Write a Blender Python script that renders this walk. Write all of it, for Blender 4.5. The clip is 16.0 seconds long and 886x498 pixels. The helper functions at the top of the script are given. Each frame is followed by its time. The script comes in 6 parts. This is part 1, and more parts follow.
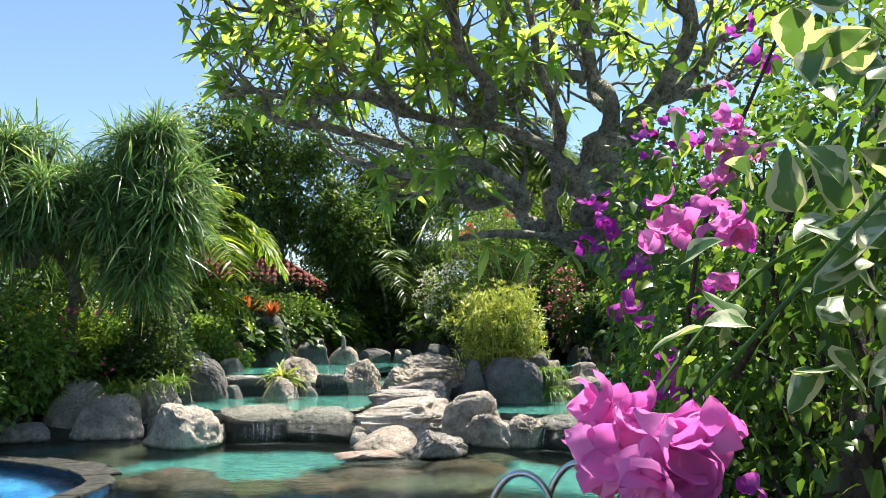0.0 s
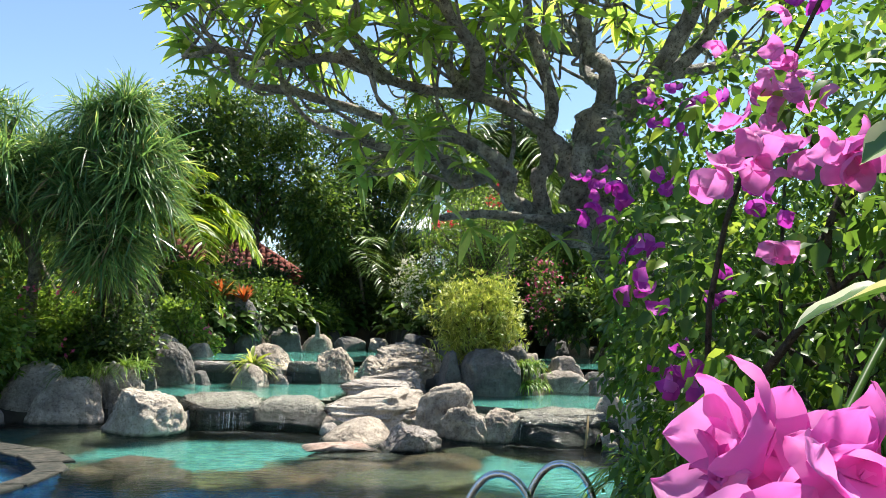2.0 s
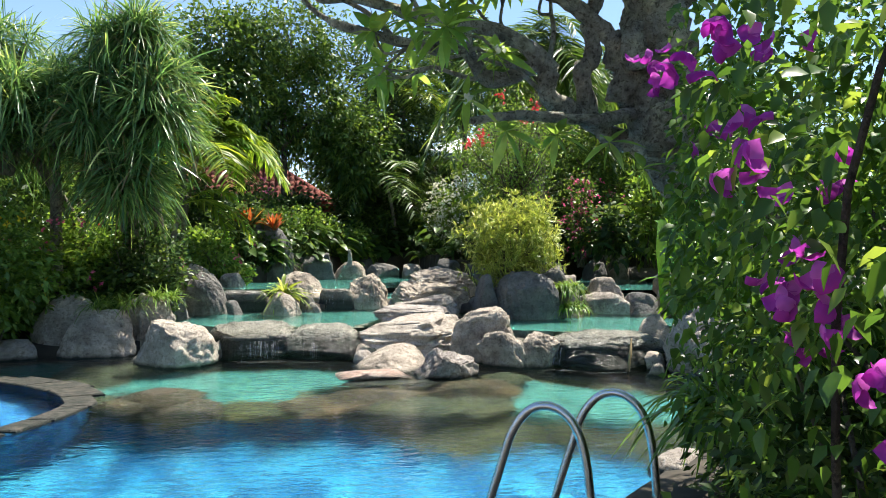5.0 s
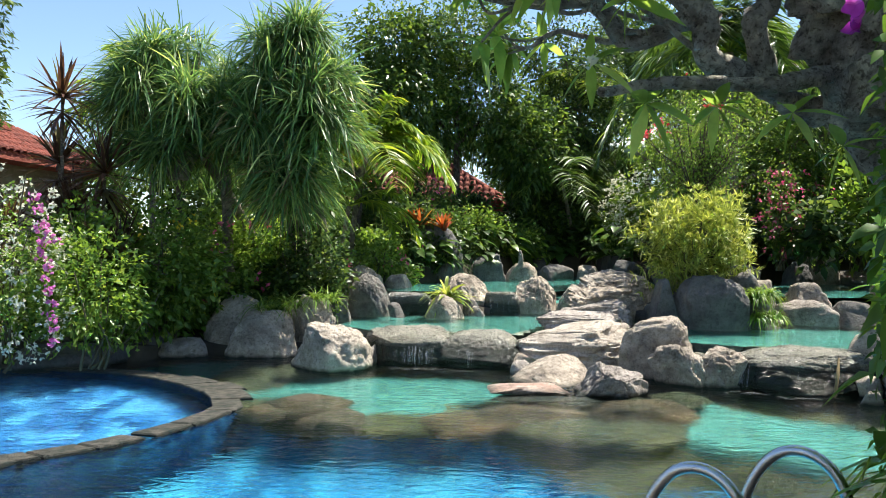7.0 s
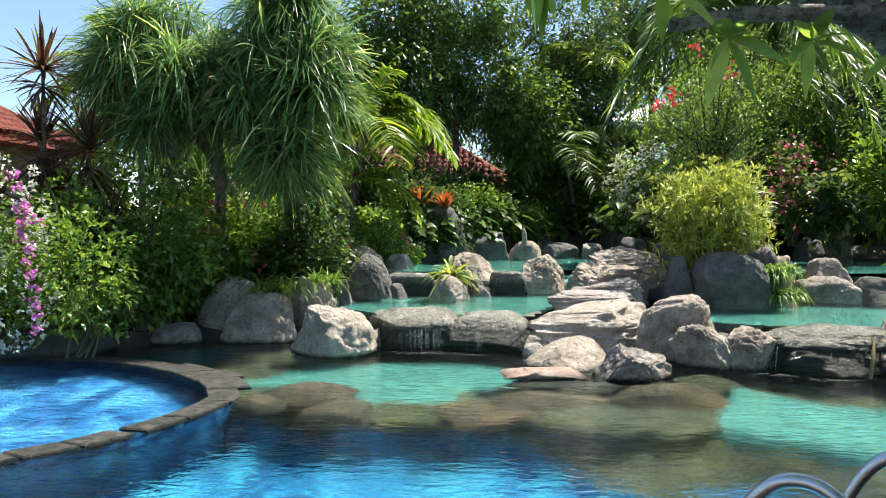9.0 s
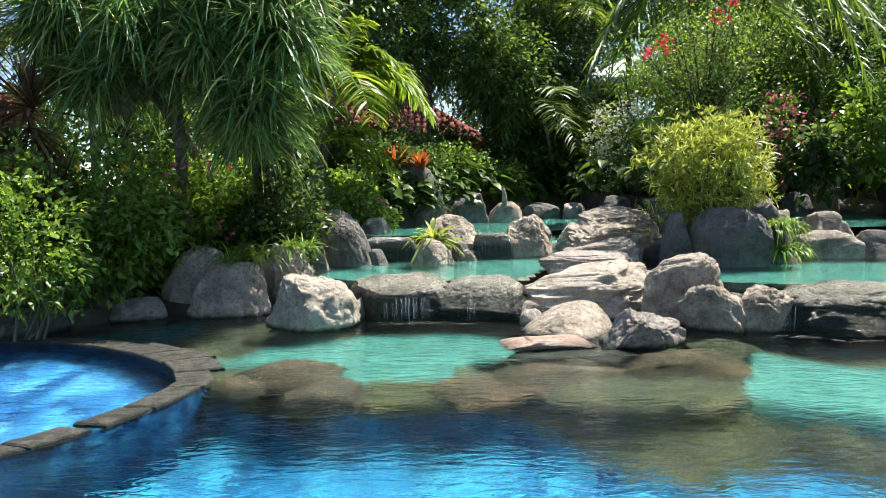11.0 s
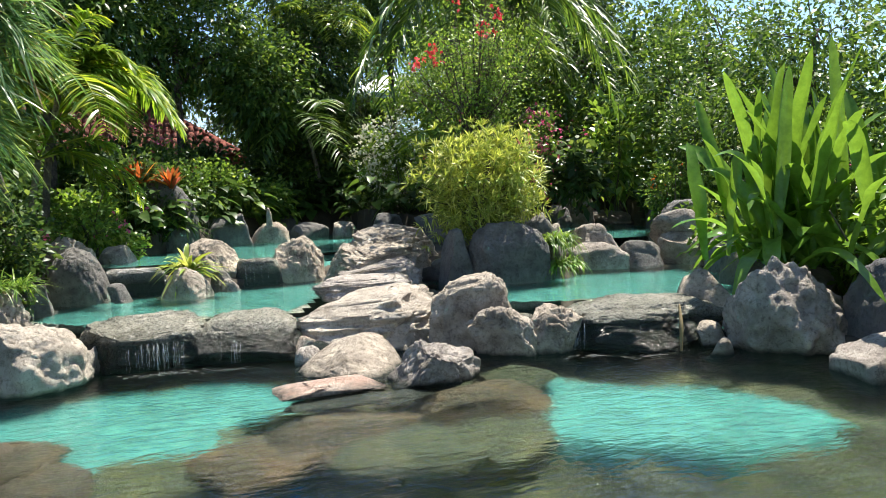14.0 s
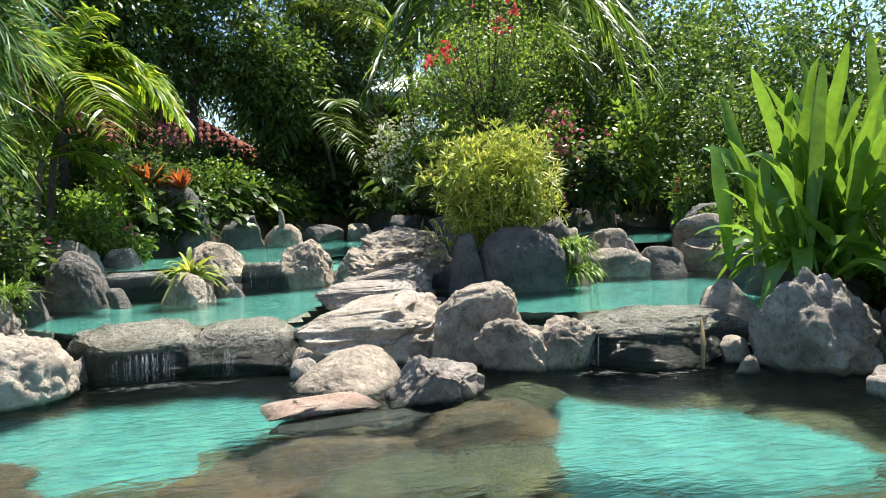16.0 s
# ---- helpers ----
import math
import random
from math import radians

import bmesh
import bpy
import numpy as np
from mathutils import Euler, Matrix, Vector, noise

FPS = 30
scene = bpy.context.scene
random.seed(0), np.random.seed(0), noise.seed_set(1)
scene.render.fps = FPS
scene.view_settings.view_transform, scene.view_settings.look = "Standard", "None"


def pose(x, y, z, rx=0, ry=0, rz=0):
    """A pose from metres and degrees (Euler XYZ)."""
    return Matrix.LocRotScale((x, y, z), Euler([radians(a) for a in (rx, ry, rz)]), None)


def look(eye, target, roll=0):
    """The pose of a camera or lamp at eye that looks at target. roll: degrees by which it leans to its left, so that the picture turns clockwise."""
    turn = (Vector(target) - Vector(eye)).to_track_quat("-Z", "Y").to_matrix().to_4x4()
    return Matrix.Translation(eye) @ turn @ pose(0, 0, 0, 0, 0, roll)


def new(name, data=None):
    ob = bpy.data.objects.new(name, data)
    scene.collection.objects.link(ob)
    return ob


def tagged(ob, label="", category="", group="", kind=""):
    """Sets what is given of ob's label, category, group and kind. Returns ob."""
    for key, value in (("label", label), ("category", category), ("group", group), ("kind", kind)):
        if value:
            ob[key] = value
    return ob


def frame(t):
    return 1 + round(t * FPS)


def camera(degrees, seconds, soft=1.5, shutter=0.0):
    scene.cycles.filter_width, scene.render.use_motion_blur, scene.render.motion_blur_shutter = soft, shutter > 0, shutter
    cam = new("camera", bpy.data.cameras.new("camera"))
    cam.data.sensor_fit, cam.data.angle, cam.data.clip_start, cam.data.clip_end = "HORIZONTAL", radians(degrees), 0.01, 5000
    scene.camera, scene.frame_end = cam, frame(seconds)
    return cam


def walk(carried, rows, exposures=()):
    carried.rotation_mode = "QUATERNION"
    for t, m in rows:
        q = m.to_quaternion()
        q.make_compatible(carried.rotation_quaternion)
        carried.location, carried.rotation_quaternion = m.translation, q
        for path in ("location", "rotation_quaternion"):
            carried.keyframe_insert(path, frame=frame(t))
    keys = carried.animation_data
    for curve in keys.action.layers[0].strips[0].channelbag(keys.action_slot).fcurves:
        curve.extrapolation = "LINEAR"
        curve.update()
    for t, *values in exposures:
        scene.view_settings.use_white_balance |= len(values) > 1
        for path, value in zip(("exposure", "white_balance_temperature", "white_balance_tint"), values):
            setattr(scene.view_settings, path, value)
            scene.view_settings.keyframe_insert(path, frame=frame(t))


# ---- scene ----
cam = camera(61.1, 16.0, soft=0.6)
PATH = [
    (0, (-2.233, -9.432, 1.638), (-1.845, -7.481, 1.848), 0.5),
    (0.5, (-2.23, -9.346, 1.615), (-1.79, -7.406, 1.829), 0.4),
    (1, (-2.197, -9.215, 1.623), (-1.813, -7.268, 1.876), 1.5),
    (1.5, (-2.161, -9.09, 1.628), (-1.846, -7.133, 1.893), 2.2),
    (2, (-2.151, -9.055, 1.612), (-1.708, -7.114, 1.8), 2.0),
    (2.5, (-2.144, -9.061, 1.608), (-1.474, -7.18, 1.725), 1.2),
    (3, (-2.143, -9.03, 1.605), (-1.342, -7.198, 1.673), 0.8),
    (3.5, (-2.166, -8.989, 1.581), (-1.349, -7.163, 1.605), 0.6),
    (4, (-2.148, -8.883, 1.546), (-1.385, -7.034, 1.542), 0.8),
    (4.5, (-2.121, -8.74, 1.554), (-1.567, -6.818, 1.55), 0.8),
    (7, (-1.626, -7.839, 1.598), (-1.756, -5.843, 1.582), 0.4),
    (7.5, (-1.653, -7.753, 1.59), (-1.903, -5.769, 1.562), 1.2),
    (8, (-1.689, -7.647, 1.583), (-1.925, -5.662, 1.525), 0.4),
    (8.5, (-1.756, -7.461, 1.569), (-1.932, -5.469, 1.51), -0.2),
    (9, (-1.805, -7.326, 1.556), (-1.921, -5.33, 1.488), -0.2),
    (11.5, (-2.132, -6.442, 1.472), (-2.09, -4.451, 1.292), -2.5),
    (12, (-2.173, -6.332, 1.461), (-1.941, -4.355, 1.269), -2.9),
    (12.5, (-2.23, -6.181, 1.447), (-1.842, -4.228, 1.266), -2.4),
    (13, (-2.161, -5.953, 1.47), (-1.703, -4.013, 1.305), -2.6),
    (13.5, (-2.103, -5.808, 1.477), (-1.588, -3.882, 1.317), -2.8),
    (14, (-2.041, -5.613, 1.492), (-1.458, -3.704, 1.356), -2.5),
    (14.5, (-1.963, -5.536, 1.519), (-1.385, -3.626, 1.389), -1.4),
    (15, (-1.859, -5.441, 1.533), (-1.304, -3.525, 1.384), -0.6),
    (15.5, (-1.794, -5.345, 1.528), (-1.238, -3.43, 1.378), -1.5),
    (16, (-1.738, -5.258, 1.523), (-1.22, -3.331, 1.39), -2.3),
]
walk(cam, [(t, look(eye, target, roll)) for t, eye, target, roll in PATH])

# ---- light ----
SUN = Vector((0.42, 0.34, 1.16)).normalized()
world = bpy.data.worlds.new("sky")
scene.world = world
world.use_nodes = True
wn = world.node_tree
sky = wn.nodes.new("ShaderNodeTexSky")
sky.sky_type = "NISHITA"
sky.sun_disc = False
sky.sun_elevation = math.asin(SUN.z)
sky.sun_rotation = math.atan2(SUN.x, SUN.y)
sky.air_density, sky.dust_density, sky.ozone_density = 1.0, 0.1, 3.0
wn.links.new(sky.outputs[0], wn.nodes["Background"].inputs[0])
wn.nodes["Background"].inputs[1].default_value = 0.09
sun = new("sun", bpy.data.lights.new("sun", "SUN"))
sun.data.energy, sun.data.angle, sun.data.color = 5.0, radians(0.5), (1.0, 0.94, 0.83)
sun.matrix_world = look(SUN * 50, (0, 0, 0))
scene.view_settings.exposure = 1.27

R = np.random.RandomState(7)


# ---- materials ----
def mat(name):
    m = bpy.data.materials.new(name)
    m.use_nodes = True
    return m, m.node_tree, m.node_tree.nodes["Principled BSDF"]


def ramp(nt, fac, stops):
    r = nt.nodes.new("ShaderNodeValToRGB")
    e = r.color_ramp.elements
    while len(e) < len(stops):
        e.new(0.5)
    for el, (p, c) in zip(e, stops):
        el.position, el.color = p, (*c, 1)
    nt.links.new(fac, r.inputs[0])
    return r.outputs[0]


def tex(nt, scale, detail=6, rough=0.6, kind="Object"):
    tc = nt.nodes.new("ShaderNodeTexCoord")
    n = nt.nodes.new("ShaderNodeTexNoise")
    n.inputs["Scale"].default_value, n.inputs["Detail"].default_value, n.inputs["Roughness"].default_value = scale, detail, rough
    nt.links.new(tc.outputs[kind], n.inputs["Vector"])
    return n.outputs["Fac"]


def blend(nt, kind, fac, a, b):
    x = nt.nodes.new("ShaderNodeMix")
    x.data_type, x.blend_type = "RGBA", kind
    for sock, v in ((x.inputs[0], fac), (x.inputs[6], a), (x.inputs[7], b)):
        if hasattr(v, "links"):
            nt.links.new(v, sock)
        elif isinstance(v, (int, float)):
            sock.default_value = v
        else:
            sock.default_value = (*v, 1)
    return x.outputs[2]


def bump(nt, bsdf, height, strength, dist):
    b = nt.nodes.new("ShaderNodeBump")
    b.inputs["Strength"].default_value, b.inputs["Distance"].default_value = strength, dist
    nt.links.new(height, b.inputs["Height"])
    nt.links.new(b.outputs[0], bsdf.inputs["Normal"])


def stone(name, dark, mid, light, stain=(0.22, 0.20, 0.18), amount=0.45, rough=0.85, algae=(0.022, 0.028, 0.02), dark_top=0.0, pit=22):
    m, nt, b = mat(name)
    big = ramp(nt, tex(nt, 2.3, 8, 0.65), [(0.32, dark), (0.5, mid), (0.68, light)])
    info = nt.nodes.new("ShaderNodeObjectInfo")
    tint = ramp(nt, info.outputs["Random"], [(0, (0.80, 0.80, 0.84)), (0.5, (0.98, 0.96, 0.92)), (1, (1.1, 1.04, 0.96))])
    col = blend(nt, "MULTIPLY", 1.0, big, tint)
    pits = ramp(nt, tex(nt, pit, 5, 0.7), [(0.34, stain), (0.50, (1, 1, 1))])
    col = blend(nt, "MULTIPLY", amount, col, pits)
    blot = ramp(nt, tex(nt, 5.5, 3, 0.5), [(0.56, (1, 1, 1)), (0.68, (0.55, 0.54, 0.50))])
    col = blend(nt, "MULTIPLY", 0.7, col, blot)
    crack = ramp(nt, tex(nt, 3.1, 4, 0.6), [(0.485, (1, 1, 1)), (0.5, (0.45, 0.42, 0.4)), (0.515, (1, 1, 1))])
    col = blend(nt, "MULTIPLY", 0.25, col, crack)
    # dark algae under the lower pool's water, ragged edge; also paints slab-front shade higher up
    geo = nt.nodes.new("ShaderNodeNewGeometry")
    sep = nt.nodes.new("ShaderNodeSeparateXYZ")
    nt.links.new(geo.outputs["Position"], sep.inputs[0])
    rag = nt.nodes.new("ShaderNodeMath")
    rag.operation = "MULTIPLY_ADD"
    nt.links.new(tex(nt, 9, 4, 0.6), rag.inputs[0])
    rag.inputs[1].default_value = -0.10
    nt.links.new(sep.outputs["Z"], rag.inputs[2])
    low_dark = nt.nodes.new("ShaderNodeMapRange")
    low_dark.inputs["From Min"].default_value, low_dark.inputs["From Max"].default_value = dark_top - 0.045, dark_top + 0.01 + max(dark_top, 0) * 0.25
    nt.links.new(rag.outputs[0], low_dark.inputs["Value"])
    col = blend(nt, "MIX", low_dark.outputs[0], algae, col)
    nt.links.new(col, b.inputs["Base Color"])
    b.inputs["Roughness"].default_value = rough
    add = nt.nodes.new("ShaderNodeMath")
    add.operation = "MULTIPLY_ADD"
    nt.links.new(tex(nt, 30, 8, 0.75), add.inputs[0])
    add.inputs[1].default_value = 0.35
    nt.links.new(tex(nt, 7, 8, 0.7), add.inputs[2])
    bump(nt, b, add.outputs[0], 1.0, 0.085)
    return m


def leafmat(name, a, b_, tip=None, trans=0.4, rough=0.38, spec=0.5, glow=(1.35, 1.2, 0.75)):
    """Leaf: colour by leaf, light shining through."""
    m, nt, b = mat(name)
    geo = nt.nodes.new("ShaderNodeNewGeometry")
    stops = [(0.0, a), (0.75, b_)] + ([(1.0, tip)] if tip else [])
    col = ramp(nt, geo.outputs["Random Per Island"], stops)
    spots = ramp(nt, tex(nt, 14, 3), [(0.35, (0.72, 0.75, 0.7)), (0.65, (1.1, 1.08, 1.0))])
    col = blend(nt, "MULTIPLY", 0.8, col, spots)
    nt.links.new(col, b.inputs["Base Color"])
    b.inputs["Roughness"].default_value = rough
    b.inputs["Specular IOR Level"].default_value = spec
    t = nt.nodes.new("ShaderNodeBsdfTranslucent")
    warm = blend(nt, "MULTIPLY", 1.0, col, glow)
    nt.links.new(warm, t.inputs[0])
    mix = nt.nodes.new("ShaderNodeMixShader")
    mix.inputs[0].default_value = trans
    nt.links.new(b.outputs[0], mix.inputs[1])
    nt.links.new(t.outputs[0], mix.inputs[2])
    nt.links.new(mix.outputs[0], nt.nodes["Material Output"].inputs[0])
    return m


def barkmat(name, a, b_, scale=9):
    m, nt, b = mat(name)
    col = ramp(nt, tex(nt, scale, 8, 0.7), [(0.35, a), (0.62, b_)])
    lich = ramp(nt, tex(nt, 5, 5, 0.65), [(0.50, (1, 1, 1)), (0.60, (1.8, 1.85, 1.7))])
    col = blend(nt, "MULTIPLY", 0.85, col, lich)
    scar = ramp(nt, tex(nt, scale * 3.2, 4, 0.7), [(0.38, (0.30, 0.27, 0.24)), (0.47, (1, 1, 1))])
    nt.links.new(blend(nt, "MULTIPLY", 0.9, col, scar), b.inputs["Base Color"])
    b.inputs["Roughness"].default_value = 0.9
    bump(nt, b, tex(nt, scale * 2, 8, 0.75), 1.0, 0.09)
    return m


def plain(name, col, rough=0.6, metal=0.0, var=0.25, scale=6):
    m, nt, b = mat(name)
    c = ramp(nt, tex(nt, scale, 6), [(0.3, tuple(v * (1 - var) for v in col)), (0.7, tuple(min(1, v * (1 + var)) for v in col))])
    nt.links.new(c, b.inputs["Base Color"])
    b.inputs["Roughness"].default_value, b.inputs["Metallic"].default_value = rough, metal
    bump(nt, b, tex(nt, scale * 6, 6), 0.25, 0.01)
    return m


def watermat(name, tint, wave, strength):
    """Clear water: long soft swell with fine crossing ripples on it."""
    m, nt, b = mat(name)
    b.inputs["Base Color"].default_value = (*tint, 1)
    b.inputs["Transmission Weight"].default_value = 1.0
    b.inputs["Roughness"].default_value = 0.01
    b.inputs["IOR"].default_value = 1.333
    tc = nt.nodes.new("ShaderNodeTexCoord")
    heights = []
    for scale, squash, detail in ((wave, (0.8, 1.7, 1), 3), (wave * 3.1, (0.55, 1.5, 1), 2)):
        mp = nt.nodes.new("ShaderNodeMapping")
        mp.inputs["Scale"].default_value = squash
        nt.links.new(tc.outputs["Object"], mp.inputs[0])
        n = nt.nodes.new("ShaderNodeTexNoise")
        n.inputs["Scale"].default_value, n.inputs["Detail"].default_value, n.inputs["Distortion"].default_value = scale, detail, 0.8
        nt.links.new(mp.outputs[0], n.inputs["Vector"])
        heights.append(n.outputs["Fac"])
    calm = ramp(nt, tex(nt, 0.55, 2, 0.5), [(0.38, (0.25, 0.25, 0.25)), (0.62, (1, 1, 1))])
    fine = nt.nodes.new("ShaderNodeMath")
    fine.operation = "MULTIPLY"
    nt.links.new(heights[1], fine.inputs[0])
    nt.links.new(calm, fine.inputs[1])
    add = nt.nodes.new("ShaderNodeMath")
    add.operation = "MULTIPLY_ADD"
    nt.links.new(fine.outputs[0], add.inputs[0])
    add.inputs[1].default_value = 0.40
    nt.links.new(heights[0], add.inputs[2])
    bump(nt, b, add.outputs[0], strength, 0.05)
    return m


def tilemat(name, cols, grout, size):
    """Small square pool mosaic, with caustic light painted as pale and dark patches."""
    m, nt, b = mat(name)
    tc = nt.nodes.new("ShaderNodeTexCoord")
    br = nt.nodes.new("ShaderNodeTexBrick")
    br.offset = 0
    br.inputs["Scale"].default_value = 1.0
    br.inputs["Brick Width"].default_value, br.inputs["Row Height"].default_value = size, size
    br.inputs["Mortar Size"].default_value, br.inputs["Bias"].default_value = size * 0.05, 0.0
    br.inputs["Color1"].default_value, br.inputs["Color2"].default_value = (*cols[0], 1), (*cols[1], 1)
    br.inputs["Mortar"].default_value = (*grout, 1)
    nt.links.new(tc.outputs["Object"], br.inputs["Vector"])
    # blocky patches of tile tone that imitate caustics on the floor
    v = nt.nodes.new("ShaderNodeTexVoronoi")
    v.distance, v.inputs["Scale"].default_value, v.inputs["Randomness"].default_value = "CHEBYCHEV", 0.5 / size, 0.15
    nt.links.new(tc.outputs["Object"], v.inputs["Vector"])
    sep = nt.nodes.new("ShaderNodeSeparateColor")
    nt.links.new(v.outputs["Color"], sep.inputs[0])
    tile_caustic = ramp(nt, sep.outputs[0], [(0.15, (0.25, 0.38, 0.5)), (0.5, (0.9, 0.95, 1.0)), (0.88, (3.0, 1.9, 1.4))])
    col = blend(nt, "MULTIPLY", 0.9, br.outputs["Color"], tile_caustic)
    cloudy = ramp(nt, tex(nt, 1.3, 5, 0.6), [(0.35, (0.62, 0.66, 0.68)), (0.65, (1.2, 1.16, 1.12))])
    col = blend(nt, "MULTIPLY", 0.35, col, cloudy)
    nt.links.new(col, b.inputs["Base Color"])
    b.inputs["Roughness"].default_value = 0.8
    b.inputs["Specular IOR Level"].default_value = 0.1
    return m


ROCK = stone("rock_grey", (0.20, 0.17, 0.145), (0.46, 0.405, 0.345), (0.70, 0.63, 0.545), amount=0.65)
ROCK_PALE = stone("rock_pale", (0.32, 0.275, 0.23), (0.56, 0.495, 0.42), (0.74, 0.68, 0.59), (0.28, 0.25, 0.22), 0.6)
# darker copy of the grey rock, with shade in its colour
ROCK_SHADED = stone("rock_shaded", (0.10, 0.10, 0.10), (0.175, 0.17, 0.165), (0.27, 0.255, 0.235))
# wet slabs: speckle paints the tops' glitter, undercut shade darkens the fronts
ROCK_WET = stone("rock_wet", (0.17, 0.165, 0.135), (0.34, 0.33, 0.28), (0.56, 0.54, 0.47), (0.06, 0.06, 0.05), amount=0.9, rough=0.22, dark_top=0.25, pit=48)
ROCK_WET_UP = stone("rock_wet_upper", (0.13, 0.125, 0.105), (0.27, 0.26, 0.225), (0.46, 0.44, 0.39), (0.08, 0.08, 0.07), amount=0.8, rough=0.26, dark_top=0.52, pit=48)
# mossy wet stone, blackened with the shade under the slabs
ROCK_MOSS_SHADE = stone("rock_mossy_shade", (0.02, 0.022, 0.016), (0.04, 0.042, 0.03), (0.075, 0.07, 0.05), rough=0.5)
ROCK_RED = stone("slab_reddish", (0.36, 0.22, 0.17), (0.52, 0.38, 0.32), (0.68, 0.58, 0.52))
ROCK_SUB = stone("rock_submerged", (0.03, 0.034, 0.022), (0.07, 0.058, 0.034), (0.15, 0.098, 0.045), dark_top=-3.0)
# mossy ledge stone, its dark colour also painting shade on the pool floor
LEDGE = stone("ledge_mossy_shaded", (0.022, 0.036, 0.022), (0.058, 0.075, 0.036), (0.12, 0.125, 0.055), dark_top=-3.0)
SOIL = plain("soil", (0.055, 0.045, 0.032), 0.95, var=0.5, scale=3)
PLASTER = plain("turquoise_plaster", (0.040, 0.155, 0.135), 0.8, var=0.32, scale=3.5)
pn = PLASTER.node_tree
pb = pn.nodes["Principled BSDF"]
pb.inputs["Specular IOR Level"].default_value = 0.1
# blotches in the plaster colour imitate rippling light on the floor
caustic_mottle = ramp(pn, tex(pn, 9, 6, 0.65), [(0.36, (0.45, 0.62, 0.68)), (0.5, (0.95, 0.95, 0.98)), (0.66, (1.6, 1.15, 1.1))])
pn.links.new(blend(pn, "MULTIPLY", 0.9, pb.inputs["Base Color"].links[0].from_socket, caustic_mottle), pb.inputs["Base Color"])
TILE_BLUE = tilemat("blue_mosaic", ((0.003, 0.062, 0.165), (0.012, 0.17, 0.33)), (0.02, 0.11, 0.20), 0.09)
# darkened copy of the blue mosaic, the rim wall's shade put into its colour
TILE_WALL_SHADED = tilemat("blue_wall_mosaic_shaded", ((0.001, 0.014, 0.05), (0.003, 0.035, 0.10)), (0.005, 0.03, 0.07), 0.065)
TILE_WALL_SHADED.node_tree.nodes["Principled BSDF"].inputs["Specular IOR Level"].default_value = 0.0
TILE_KID = tilemat("bright_blue_mosaic", ((0.005, 0.055, 0.19), (0.022, 0.17, 0.40)), (0.05, 0.20, 0.38), 0.10)
WATER = watermat("pool_water", (0.84, 0.97, 0.96), 6.0, 0.42)
WATER_UP = watermat("upper_pool_water", (0.80, 0.97, 0.94), 7.0, 0.40)
FALL = plain("falling_water", (0.75, 0.8, 0.8), 0.12, var=0.1)
FALL.node_tree.nodes["Principled BSDF"].inputs["Transmission Weight"].default_value = 0.85
COPING = stone("coping_stone", (0.10, 0.085, 0.07), (0.17, 0.145, 0.12), (0.25, 0.215, 0.175))
PAVING = stone("paving_stone", (0.22, 0.18, 0.14), (0.34, 0.28, 0.22), (0.44, 0.37, 0.29))
STEEL = plain("steel", (0.62, 0.62, 0.63), 0.16, 1.0, var=0.06, scale=30)
BARK = barkmat("grey_bark", (0.13, 0.115, 0.095), (0.50, 0.46, 0.41), 14)
BARK_DARK = barkmat("dark_bark", (0.05, 0.04, 0.03), (0.13, 0.10, 0.08))
BARK_PALM = barkmat("palm_bark", (0.13, 0.11, 0.08), (0.27, 0.24, 0.19), 16)
TWIG = plain("twig", (0.10, 0.09, 0.05), 0.8)
CLAY = stone("clay_tile", (0.20, 0.045, 0.03), (0.30, 0.075, 0.05), (0.40, 0.12, 0.085), (0.4, 0.35, 0.3), 0.6)
WALL = plain("rendered_wall", (0.30, 0.26, 0.20), 0.9)
PALE_ROOF = plain("pale_awning", (0.62, 0.70, 0.74), 0.6, var=0.08)

L_FRANGI = leafmat("frangipani_leaf", (0.15, 0.27, 0.06), (0.31, 0.47, 0.12), (0.52, 0.62, 0.20), 0.7, 0.3)
L_DARK = leafmat("dark_leaf", (0.03, 0.062, 0.024), (0.075, 0.14, 0.042), (0.20, 0.29, 0.08), 0.48, 0.4, 0.4)
L_MID = leafmat("mid_green_leaf", (0.04, 0.095, 0.022), (0.11, 0.20, 0.04), (0.24, 0.35, 0.075), 0.48)
L_LIGHT = leafmat("light_green_leaf", (0.09, 0.18, 0.03), (0.20, 0.34, 0.06), (0.38, 0.50, 0.12), 0.5)
L_YELLOW = leafmat("yellow_green_leaf", (0.17, 0.25, 0.045), (0.46, 0.54, 0.12), (0.78, 0.80, 0.32), 0.38)
L_PONY = leafmat("drooping_strap_leaf", (0.065, 0.155, 0.068), (0.165, 0.31, 0.11), (0.44, 0.54, 0.22), 0.56, 0.3)
L_PALM = leafmat("palm_leaf", (0.12, 0.22, 0.03), (0.27, 0.42, 0.05), (0.52, 0.56, 0.09), 0.56, 0.35)
L_BIG = leafmat("broad_strap_leaf", (0.08, 0.18, 0.03), (0.17, 0.32, 0.048), (0.32, 0.46, 0.085), 0.5, 0.22)
L_BOUG = leafmat("bougainvillea_leaf", (0.05, 0.12, 0.026), (0.115, 0.235, 0.042), (0.30, 0.42, 0.085), 0.54, 0.33)
L_VARI = leafmat("variegated_leaf", (0.05, 0.13, 0.03), (0.10, 0.21, 0.055), (0.17, 0.30, 0.09), 0.4)
L_CORD = leafmat("cordyline_leaf", (0.06, 0.03, 0.025), (0.14, 0.07, 0.05), (0.20, 0.18, 0.06), 0.3)
L_BROM = leafmat("bromeliad_leaf", (0.14, 0.10, 0.03), (0.50, 0.09, 0.04), (0.75, 0.36, 0.07), 0.45)
